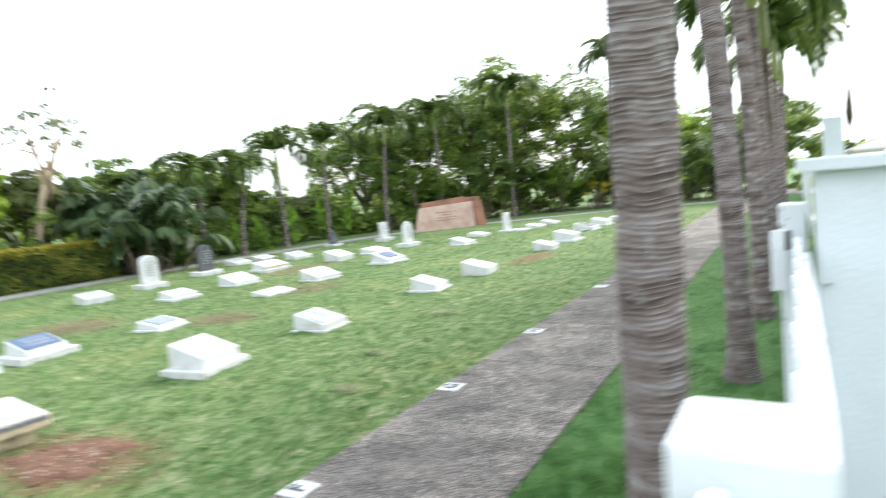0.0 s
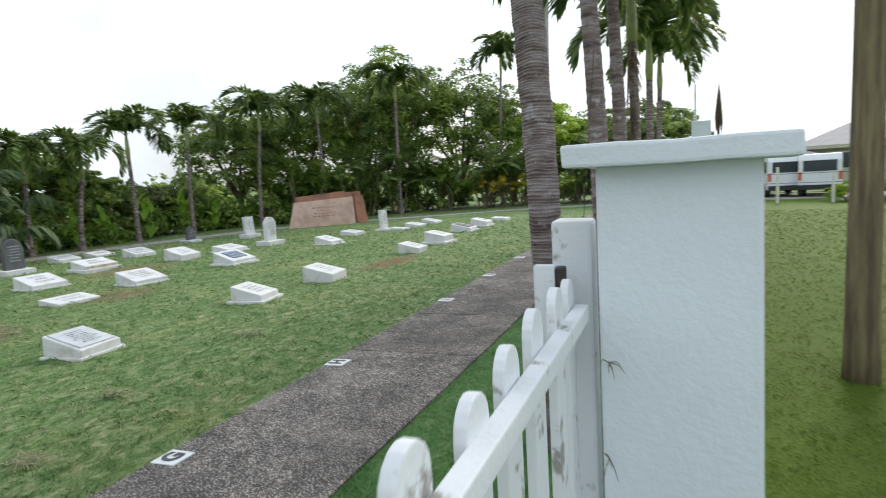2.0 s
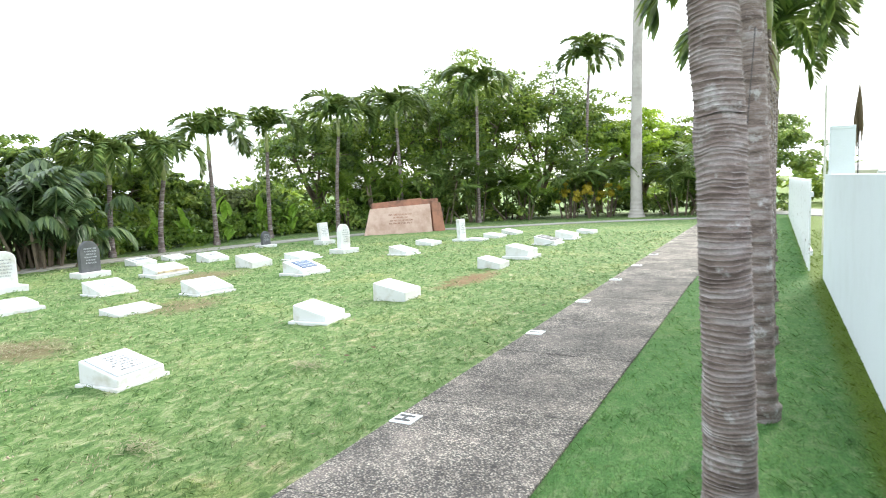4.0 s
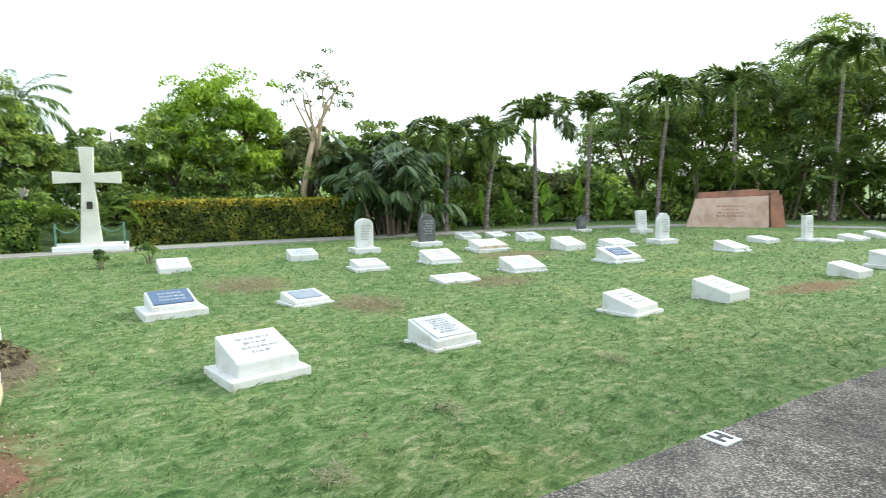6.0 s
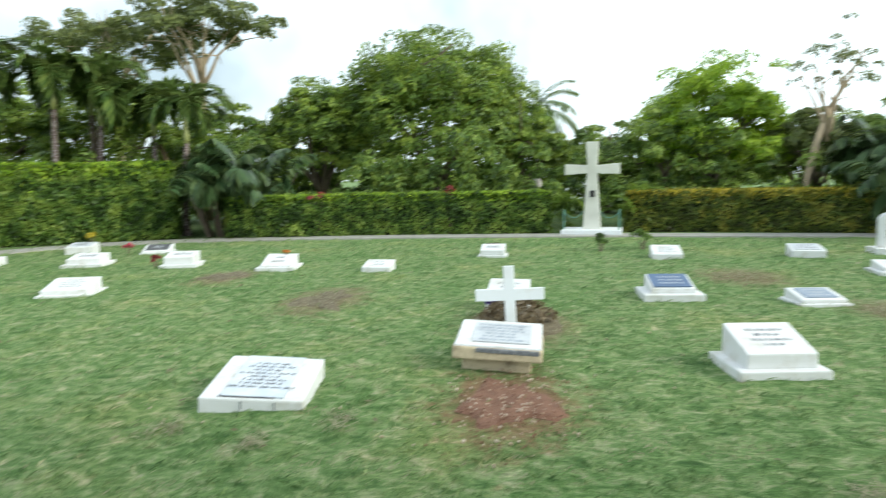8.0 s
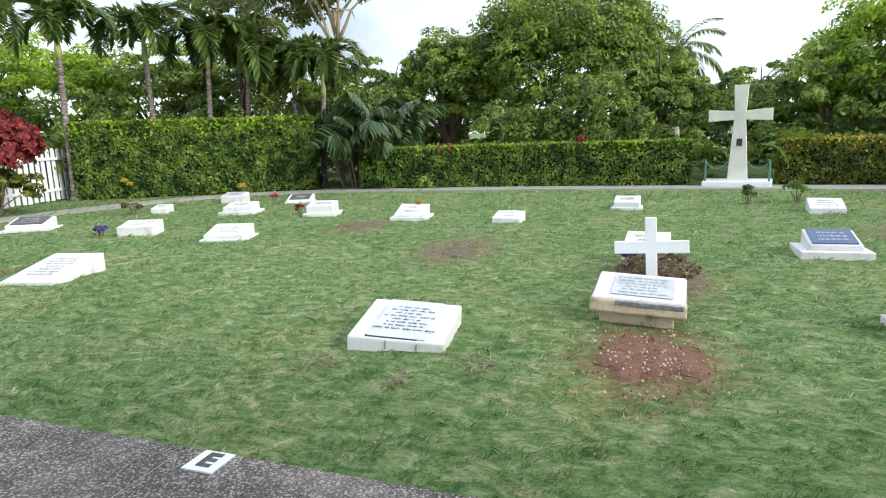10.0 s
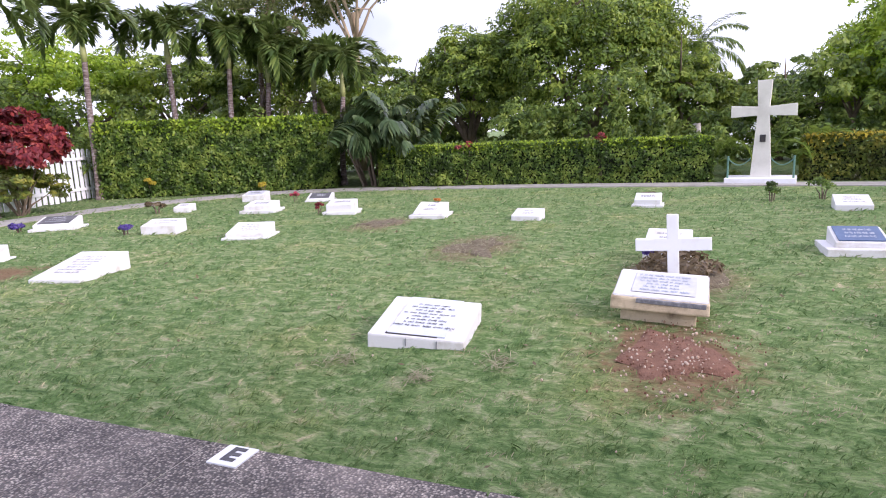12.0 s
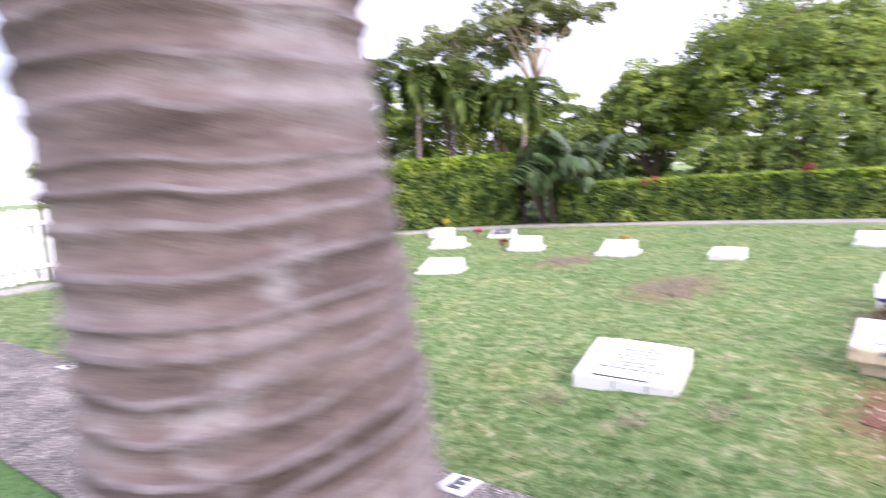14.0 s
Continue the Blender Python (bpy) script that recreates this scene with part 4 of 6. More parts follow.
FRONDS_DARK = [frond_mesh("frond", 1.7, a0, a1, 22, 0.62, LEAF_FISHTAIL, 40 + i, 0.85, 0.14) for i, (a0, a1) in enumerate(((84, -50), (70, -75), (55, -92), (88, -10)))]
FRONDS_ARECA = [frond_mesh("frond", 1.9, a0, a1, 36, 0.58, LEAF_PALM, 45 + i, 0.5, 0.075, 0.3) for i, (a0, a1) in enumerate(((84, -35), (72, -62), (58, -85), (88, 5)))]
FROND_DEAD = frond_mesh("frond", 1.5, -60, -95, 26, 0.4, LEAF_DEAD, 50, 0.8, 0.05)
ROYAL_FRONDS = [frond_mesh("frond", 3.2, a0, a1, 40, 0.8, LEAF_PALM, 60 + i, 0.5, 0.09) for i, (a0, a1) in enumerate(((75, -20), (45, -60), (15, -70)))]


def trunk_rings(height, r0, r1, step, lean, seed, seg=14, rough=0.007, tilt=(0.0, 0.0)):
    """A ringed palm trunk: slightly proud leaf scars at uneven steps."""
    rng = np.random.default_rng(seed)
    pts, rad = [], []
    z = -0.1
    flare = r0 * 0.5
    while z < height:
        u = max(z, 0) / height
        r = r0 + (r1 - r0) * u + flare * math.exp(-max(z, 0) / 0.16)
        s = step * rng.uniform(0.65, 1.35)
        for dz, k in ((0, 0.0), (0.62, -0.2 * rough), (0.8, rough * rng.uniform(0.4, 1.4)), (0.97, rough * 0.5)):
            zz = z + dz * s
            uu = max(zz, 0) / height
            pts.append((lean[0] * uu * uu + tilt[0] * (zz - 1.2), lean[1] * uu * uu + tilt[1] * (zz - 1.2), zz))
            rad.append(r + k)
        z += s
    bm = tube(pts, rad, seg)
    bm.faces.ensure_lookup_table()
    for i, f in enumerate(bm.faces[:-2]):
        f.material_index = 1 if (i // seg) % 4 == 2 else 0
    return bm, pts[-1]


def palm(x, y, height, r, shaft=0.8, fronds=11, label="slender ringed palm with a green crown", lean=(0, 0), seed=0, near=False, kinds=None, name="palm_tree", scale=1.0, bark=None, dead=0, tilt=(0.0, 0.0)):
    rng = np.random.default_rng(seed + 100)
    st = thing(name, x, y, 0, 0, label, "palm", "palm trees")
    bm, top = trunk_rings(height, r, r * 0.78, 0.017 if near else (0.16 if bark else 0.10), lean, seed, 24 if near else 10, 0.0034 if near else (0.0006 if bark else 0.004), tilt)
    if near:
        for v in bm.verts:
            v.co += Vector((v.co.x - tilt[0] * (v.co.z - 1.2), v.co.y - tilt[1] * (v.co.z - 1.2), 0)).normalized() * (0.005 * noise.noise(v.co * 7.6) + 0.0022 * noise.noise(Vector((v.co.x * 30, v.co.y * 30, v.co.z * 45))))
            v.co.z += 0.016 * noise.noise(Vector((v.co.x * 9, v.co.y * 9, v.co.z * 4.0))) + 0.004 * noise.noise(Vector((v.co.x * 40, v.co.y * 40, v.co.z * 30)))
    part("trunk", bm, bark or PALM_BARK, st, smooth=True).data.materials.append(PALM_SCAR if near else (bark or PALM_BARK))
    tx, ty, tz = top
    part("crownshaft", tube([(tx, ty, tz - 0.02), (tx, ty, tz + shaft * 0.25), (tx, ty, tz + shaft * 0.8), (tx, ty, tz + shaft)], [r * 0.8, r * 0.98, r * 0.62, r * 0.35], 10), SHAFT, st, "smooth green crownshaft", smooth=True)
    ks = kinds or FRONDS
    fronds = fronds if bark else int(fronds * 1.3)
    for i in range(fronds):
        ob = new("frond", ks[i % len(ks)])
        ob.parent = st
        ob.matrix_basis = pose(tx, ty, tz + shaft * 0.85, rng.uniform(-10, 10), rng.uniform(-12, 12), 360 * i / fronds * 1.0 + (i % 2) * 17 + rng.uniform(-12, 12)) @ Matrix.Scale(scale * rng.uniform(0.85, 1.12), 4)
    for i in range(dead):
        ob = new("frond", FROND_DEAD)
        ob.parent = st
        ob.matrix_basis = pose(tx, ty, tz + 0.1, 0, 0, rng.uniform(0, 360))
        tagged(ob, "dead brown hanging frond")
    return st


# the row along the fence
palm(0.114, 2.335, 5.6, 0.094, 0.8, 10, "ringed grey-brown palm trunk beside the walk", (0.05, 0.1), 1, True, tilt=(0.03, -0.09))
palm(0.105, 5.36, 5.4, 0.088, 0.8, 10, "ringed grey palm trunk between walk and fence", (-0.42, 0.05), 2, True)
for i, (x, y, h) in enumerate(((0.16, 7.35, 3.6), (0.16, 9.3, 3.4), (0.17, 11.5, 3.2), (0.18, 15.4, 3.1), (0.20, 19.8, 3.4))):
    palm(x, y, h, 0.085, 0.9, 11, "slender palm in the row along the fence", (-0.15 + 0.05 * i, 0.2), 3 + i, kinds=FRONDS, scale=1.1, dead=1 if i == 2 else 0)
# royal palms
palm(-4.75, 29.4, 12.0, 0.24, 1.6, 12, "tall royal palm with a pale grey trunk", (0.3, 0), 20, kinds=ROYAL_FRONDS, name="royal_palm", bark=ROYAL_BARK)
palm(7.90, 22.1, 11.0, 0.36, 1.6, 12, "stout royal palm with a smooth pale trunk", (0.4, 0.3), 21, kinds=ROYAL_FRONDS, name="royal_palm", bark=ROYAL_BARK, dead=2)
palm(-31.8, 3.0, 3.7, 0.2, 1.2, 18, "royal palm crown above the trees", (0, 0), 22, kinds=ROYAL_FRONDS, name="royal_palm", bark=ROYAL_BARK, scale=0.78)
palm(-59.0, 11.4, 4.9, 0.12, 0.5, 14, "far palm against the sky", (0, 0), 23, kinds=ROYAL_FRONDS, name="royal_palm", bark=ROYAL_BARK, scale=0.42)
# the row beyond the far walkway
for i, (x, y, h, f) in enumerate(((-15.5, 13.6, 1.95, 10), (-15.2, 14.9, 1.95, 10), (-15.3, 17.0, 2.6, 9), (-15.4, 19.5, 3.0, 8), (-14.5, 22.2, 3.55, 10), (-13.3, 25.0, 4.0, 11), (-10.75, 27.0, 4.75, 12), (-7.4, 31.6, 6.3, 11))):
    palm(x, y, h, 0.075, 0.75, f, "slim palm with arching fronds beyond the walkway", (0.2 * math.sin(i * 2.1), 0.1), 40 + i, scale=0.95 + 0.04 * i)
# the row behind the high hedge
for i, (x, y, h) in enumerate(((-11.9, -11.8, 3.5), (-14.15, -11.1, 3.6), (-14.8, -9.7, 3.4), (-15.4, -8.9, 3.0), (-16.3, -7.8, 2.7), (-16.0, -9.4, 3.3), (-8.5, -10.85, 3.3), (-15.9, -6.7, 2.5))):
    palm(x, y, h, 0.085, 0.8, 12, "palm behind the clipped high hedge", (0.15 * math.sin(i * 1.7), 0.1), 60 + i, scale=1.05, kinds=FRONDS, dead=1 if i in (3, 4, 5) else 0)


def clump(name, x, y, n, size, kinds, label, category="palm", seed=0, spread=0.35, rise=0.0):
    """A many-stemmed feather palm or banana-like clump that springs from the ground."""
    rng = np.random.default_rng(seed + 500)
    st = thing(name, x, y, 0, 0, label, category)
    for i in range(n):
        ob = new("frond", kinds[i % len(kinds)])
        ob.parent = st
        a = 360 * i / n * 2.4
        up = rng.uniform(0, 0.95) * size
        px, py = rng.normal(0, spread), rng.normal(0, spread)
        up += rise * rng.uniform(0.6, 1.1)
        if rise and i % 3 == 0:
            part("stem", tube([(px * 0.6, py * 0.6, -0.05), (px, py, up)], [0.04, 0.03], 7), BARK, st)
        ob.matrix_basis = pose(px, py, up, rng.uniform(-14, 14), rng.uniform(-26, 2), a) @ Matrix.Scale(size * rng.uniform(0.55, 0.95), 4)
    return st


clump("areca_palm", -15.1, 11.6, 60, 1.05, FRONDS_DARK, "dark bushy fishtail palm clump", seed=1, spread=0.62, rise=0.6)
clump("areca_palm", -16.3, 11.5, 40, 1.1, FRONDS_DARK, "dark bushy fishtail palm clump", seed=2, spread=0.6, rise=0.9)
clump("areca_palm", -15.75, -5.25, 80, 0.95, FRONDS_DARK, "dark drooping fishtail palm between the hedges", seed=3, spread=0.5, rise=0.85)
clump("areca_palm", -16.6, 5.4, 12, 0.8, FRONDS_LIGHT, "young palm behind the cross", seed=4)
clump("areca_palm", -16.9, 3.6, 10, 0.7, FRONDS_LIGHT, "young palm behind the cross", seed=5)
def banana_leaf(name, length, width, a0, a1, seed):
    """A broad arching blade, folded along its midrib."""
    rng = np.random.default_rng(seed)
    n, p, q = 9, np.zeros(3), []
    rows = []
    for i in range(n + 1):
        u = i / n
        a = math.radians(a0 + (a1 - a0) * u ** 1.4)
        w = width * math.sin(math.pi * min(1.0, 0.06 + 0.94 * u)) ** 0.6 * (1.0 if u > 0.2 else 0.25)
        rows.append((p.copy(), w, a))
        p = p + np.array([math.cos(a), 0, math.sin(a)]) * length / n
    for (p0, w0, b0), (p1, w1, b1) in zip(rows, rows[1:]):
        for sd in (-1, 1):
            lift0, lift1 = np.array([-math.sin(b0) * 0.25 * w0, sd * w0, math.cos(b0) * 0.25 * w0]), np.array([-math.sin(b1) * 0.25 * w1, sd * w1, math.cos(b1) * 0.25 * w1])
            q.append([p0, p0 + lift0 * rng.uniform(0.8, 1.0), p1 + lift1, p1])
    return quads(name, np.array(q), LEAF_BANANA)


BANANA = [banana_leaf("frond", 1.05, 0.16, a0, a1, i) for i, (a0, a1) in enumerate(((80, 10), (66, -30), (52, -62), (86, 30)))]
for i, (x, y, s) in enumerate(((-15.75, 15.2, 0.75), (-15.7, 17.75, 1.0), (-15.75, 19.55, 1.1), (-15.9, 16.4, 0.7), (-15.5, 20.7, 0.9))):
    clump("banana_plant", x, y, 9, s, BANANA, "light green young banana plant beside the walkway", "plant", 10 + i, 0.14)
for i, (x, y, s) in enumerate(((-13.9, 24.2, 1.2), (-12.4, 26.4, 1.3), (-11.2, 27.6, 1.25), (-9.4, 28.8, 1.2), (-7.6, 29.6, 1.25), (-6.2, 30.4, 1.1), (-15.0, 23.4, 1.15), (-3.2, 30.4, 1.1), (-1.6, 30.8, 1.3), (-10.4, 29.6, 1.4))):
    clump("areca_palm", x, y, 26, s, FRONDS_ARECA if i % 3 else FRONDS_LIGHT, "dense areca palm at the edge of the lawn", seed=20 + i, spread=0.6, rise=0.7)
for i, (x, y) in enumerate(((-12.6, -13.4), (-13.6, -12.2), (-14.4, -11.4), (-15.0, -10.4))):
    clump("areca_palm", x, y, 14, 1.15, FRONDS_LIGHT, "bright young palm behind the high hedge", seed=40 + i, spread=0.4)


def crown_leaves(rng, centre, radii, clumps, per, size, spread=0.5, hollow=0.55):
    """Leaves in many small clumps over an uneven crown."""
    P, N = [], []
    mean = float(np.mean(radii))
    for _ in range(clumps):
        d = rng.normal(0, 1, 3)
        d /= np.linalg.norm(d)
        if d[2] < -0.35:
            d[2] *= -0.6
        k = hollow + (1 - hollow) * rng.uniform(0, 1) ** 0.6
        k *= 1 + 0.24 * noise.noise(Vector(d * 1.9) + Vector(centre)) + 0.14 * noise.noise(Vector(d * 4.3) - Vector(centre))
        c = np.array(centre) + d * np.array(radii) * k * 0.92
        r = min(rng.uniform(0.12, 0.23) * mean, 0.62) if mean > 0.5 else rng.uniform(0.35, 0.6) * mean
        o = rng.normal(0, 1, (per, 3))
        o /= np.linalg.norm(o, axis=1, keepdims=True) + 1e-6
        face = d * 0.6 + np.array([0, 0, 0.8])
        under = o @ face < -0.25
        o[under] *= -1
        P.append(c + o * (r * rng.uniform(0.35, 1.0, per) ** 0.45)[:, None] * np.array([1, 1, 0.62]))
        N.append(o * 0.9 + face * 0.5)
    return leaf_quads(rng, np.concatenate(P), np.concatenate(N), size, 0.5, spread)


def tree(x, y, height, radii, material, label, clumps=150, per=130, size=0.14, trunk=0.16, bark=None, seed=0, limbs=6, crown_z=None, hollow=0.5, low=True, lean=(0, 0), spread_limbs=0.7, group=""):
    rng = np.random.default_rng(seed + 900)
    st = thing("tree", x, y, 0, 0, label, "tree", group)
    cz = crown_z if crown_z is not None else height - radii[2]
    fork = max(cz - radii[2] * 0.55, height * 0.22)
    pts = [(lean[0] * u * u, lean[1] * u * u, -0.1 + (fork + 0.1) * u) for u in (0, 0.15, 0.4, 0.7, 1.0)]
    bm = tube(pts, [trunk * k for k in (1.5, 1.1, 0.95, 0.85, 0.75)], 9)
    part("trunk", bm, bark or BARK, st, smooth=True)
    for i in range(limbs):
        bm = bmesh.new()
        a = 2 * math.pi * i / limbs + rng.uniform(-0.4, 0.4)
        e = np.array([lean[0] + math.cos(a) * radii[0] * spread_limbs, lean[1] + math.sin(a) * radii[1] * spread_limbs, cz + radii[2] * rng.uniform(-0.1, 0.75)])
        s = np.array(pts[-1]) - (0, 0, rng.uniform(0, 0.3) * fork)
        path = []
        for u in (0, 0.25, 0.5, 0.75, 1.0):
            q = s + (e - s) * u + rng.normal(0, 0.07, 3) * u * radii[2]
            q[2] += math.sin(math.pi * u) * 0.12 * radii[2]
            path.append(tuple(q))
        tube(path, [trunk * k for k in (0.6, 0.45, 0.32, 0.2, 0.07)], 6, bm)
        for _ in range(3):
            b0 = np.array(path[rng.integers(2, 4)])
            b1 = b0 + rng.normal(0, 0.20, 3) * np.array(radii) + (0, 0, 0.1)
            tube([tuple(b0), tuple((b0 + b1) / 2 + (0, 0, 0.05)), tuple(b1)], [trunk * 0.22, trunk * 0.14, trunk * 0.04], 5, bm)
        part("limb", bm, bark or BARK, st, smooth=True)
    q = crown_leaves(rng, (lean[0], lean[1], cz), radii, clumps, per, size, hollow=hollow)
    me = quads("crown", q, material)
    ob = new("crown", me)
    ob.parent = st
    return st


DOME = "broad domed evergreen tree behind the hedge"
WOOD = "leafy tree in the dense wood behind the lawn"
tree(-22.4, -0.6, 6.5, (3.7, 3.75, 3.5), LEAF_TREE, DOME, 520, 130, 0.145, 0.3, seed=1, crown_z=3.2, hollow=0.62)
tree(-20.6, -4.4, 5.0, (2.0, 1.7, 2.5), LEAF_TREE, "vine-covered tree behind the hedge", 190, 120, 0.14, 0.2, seed=2, crown_z=2.5)
tree(-21.6, 2.5, 3.9, (2.0, 1.7, 2.0), LEAF_TREE, WOOD, 150, 120, 0.15, 0.2, seed=3, crown_z=1.8)
tree(-22.6, -9.7, 9.2, (2.9, 3.2, 1.7), LEAF_OLIVE, "tall open-crowned tree with a pale trunk", 85, 90, 0.20, 0.14, PALE_BARK, 4, 8, 7.1, 0.35, spread_limbs=0.5)
tree(-23.5, -14.0, 8.6, (3.4, 3.6, 1.8), LEAF_OLIVE, "tall open-crowned tree with a pale trunk", 75, 90, 0.20, 0.20, PALE_BARK, 5, 8, 6.8, 0.35, spread_limbs=0.5)
tree(-19.4, 8.1, 5.2, (1.8, 2.15, 2.5), LEAF_LIME, "bright lime-green leafy tree behind the hedge", 260, 90, 0.135, 0.14, seed=6, crown_z=2.6, hollow=0.4)
tree(-19.2, 6.7, 3.3, (1.2, 1.0, 1.0), LEAF_LIME, "bright lime-green leafy sapling", 45, 90, 0.18, 0.08, seed=7, crown_z=2.1, hollow=0.4)
tree(-17.7, 9.9, 5.2, (0.9, 1.2, 1.5), LEAF_OLIVE, "thin tree with a pale orange trunk and sparse crown", 26, 46, 0.10, 0.10, PALE_BARK, 8, 7, 3.9, 0.5, lean=(0.0, 0.55))
tree(-18.6, 10.6, 3.6, (1.2, 1.3, 1.5), LEAF_OLIVE, "olive-leaved tree behind the palms", 70, 90, 0.15, 0.1, seed=9, crown_z=1.9)
for i, (x, y, h, r, m) in enumerate(((-18.6, 13.2, 3.2, 1.7, LEAF_DARK), (-18.4, 15.6, 3.0, 1.7, LEAF_TREE), (-18.6, 18.0, 2.2, 1.4, LEAF_TREE), (-17.6, 20.2, 1.7, 1.2, LEAF_OLIVE),
                                    (-17.2, 24.4, 4.8, 2.1, LEAF_DARK), (-16.2, 27.6, 5.6, 2.4, LEAF_TREE), (-14.2, 29.8, 6.6, 2.5, LEAF_DARK), (-12.2, 31.4, 7.4, 2.6, LEAF_TREE),
                                    (-10.0, 33.2, 7.2, 2.5, LEAF_DARK), (-7.4, 34.0, 5.4, 2.3, LEAF_TREE), (-5.2, 33.6, 4.6, 2.0, LEAF_LIME), (-3.0, 33.8, 4.2, 2.1, LEAF_TREE), (-0.6, 33.2, 4.4, 2.0, LEAF_DARK),
                                    (-15.0, 33.2, 7.0, 2.6, LEAF_DARK))):
    tree(x, y, h * 1.06, (r * 1.25, r * 1.25, h * 0.58), m, WOOD, 150, 100, 0.17, 0.16, seed=20 + i, crown_z=h * 0.52, hollow=0.5, group="wood behind the lawn")
for i, (x, y, h, r, m) in enumerate(((-20.0, -7.6, 3.8, 1.9, LEAF_TREE), (-19.0, -11.2, 4.6, 2.1, LEAF_TREE), (-17.6, -14.2, 4.8, 2.2, LEAF_TREE), (-15.4, -16.4, 5.0, 2.2, LEAF_LIME), (-12.8, -17.8, 4.1, 2.1, LEAF_TREE),
                                    (-10.0, -18.6, 3.3, 1.9, LEAF_OLIVE), (-24.6, 5.6, 3.2, 1.9, LEAF_DARK), (-26.0, 9.4, 2.9, 2.2, LEAF_TREE), (-22.0, 11.6, 3.2, 1.9, LEAF_TREE), (-26.5, -6.0, 5.2, 2.6, LEAF_DARK))):
    tree(x, y, h * 1.06, (r * 1.25, r * 1.25, h * 0.58), m, WOOD, 140, 100, 0.17, 0.16, seed=50 + i, crown_z=h * 0.52, hollow=0.5, group="wood behind the hedge")


def undergrowth(name, line, width, height, n, material, label, size=0.17, seed=0):
    """A leafy thicket along a line, thick enough to hide what is behind."""
    rng = np.random.default_rng(seed + 300)
    pts = np.array(line, dtype=float)
    per = 64
    m = n // per
    seg = rng.integers(0, len(pts) - 1, m)
    u = rng.uniform(0, 1, m)[:, None]
    base = pts[seg] * (1 - u) + pts[seg + 1] * u
    hgt = np.array([height * (0.62 + 0.9 * noise.noise(Vector((p[0] * 0.6, p[1] * 0.6, seed)))) for p in base])
    C = np.column_stack([base + rng.normal(0, width / 2.8, (m, 2)), hgt * rng.uniform(0, 1, m) ** 0.7])
    o = rng.normal(0, 1, (m, per, 3))
    o /= np.linalg.norm(o, axis=2, keepdims=True)
    o[..., 2] = np.abs(o[..., 2]) * 1.2 - 0.3
    r = rng.uniform(1.3, 2.6, (m, 1, 1)) * size
    P = (C[:, None, :] + o * r * rng.uniform(0.5, 1.0, (m, per, 1))).reshape(-1, 3)
    P[:, 2] = np.maximum(P[:, 2], 0.03)
    N = (o * 0.9 + np.array([0.2, -0.1, 0.5])).reshape(-1, 3)
    ob = new(name, quads(name, leaf_quads(rng, P, N, size, 0.5, 0.6), material))
    tagged(ob, label, "undergrowth", kind="stuff")


undergrowth("undergrowth", [(-17.3, 12.0), (-17.2, 16.0), (-17.2, 20.0), (-16.2, 23.0), (-14.6, 26.0), (-12.0, 28.6), (-8.5, 30.6), (-4.5, 31.6), (0.2, 31.8)], 1.6, 1.9, 32000, LEAF_DARK, "dark tangled undergrowth beyond the walkway", 0.17, 1)
undergrowth("undergrowth", [(-17.6, 9.0), (-18.2, 5.0), (-18.2, 0.0), (-17.6, -4.0), (-16.8, -7.5), (-15.0, -11.5), (-11.0, -14.5), (-8.0, -15.6)], 1.8, 3.3, 52000, LEAF_DARK, "green thicket behind the hedges", 0.15, 2)
undergrowth("undergrowth", [(-24.5, 9.0), (-25.0, 3.0), (-24.5, -4.0), (-23.0, -9.0), (-20.0, -15.0)], 1.8, 4.0, 30000, LEAF_DARK, "dim wood between the trees", 0.2, 7)
undergrowth("reeds", [(-16.5, 12.6), (-16.4, 16.0), (-16.3, 20.0), (-15.2, 23.0)], 0.7, 1.15, 12000, LEAF_PALM_LIGHT, "light green reeds and creepers beside the walkway", 0.15, 8)
undergrowth("far_woods", [(-46, -40), (-52, -10), (-50, 12), (-40, 34), (-26, 46), (-8, 50), (6, 50)], 5.0, 2.6, 16000, LEAF_TREE, "far low woods", 0.6, 3)
undergrowth("ivy", [(-14.4, 22.9), (-14.6, 25.4), (-12.6, 27.4)], 0.9, 2.6, 5000, LEAF_DARK, "dark broad-leaved bushes behind the memorial", 0.2, 4)


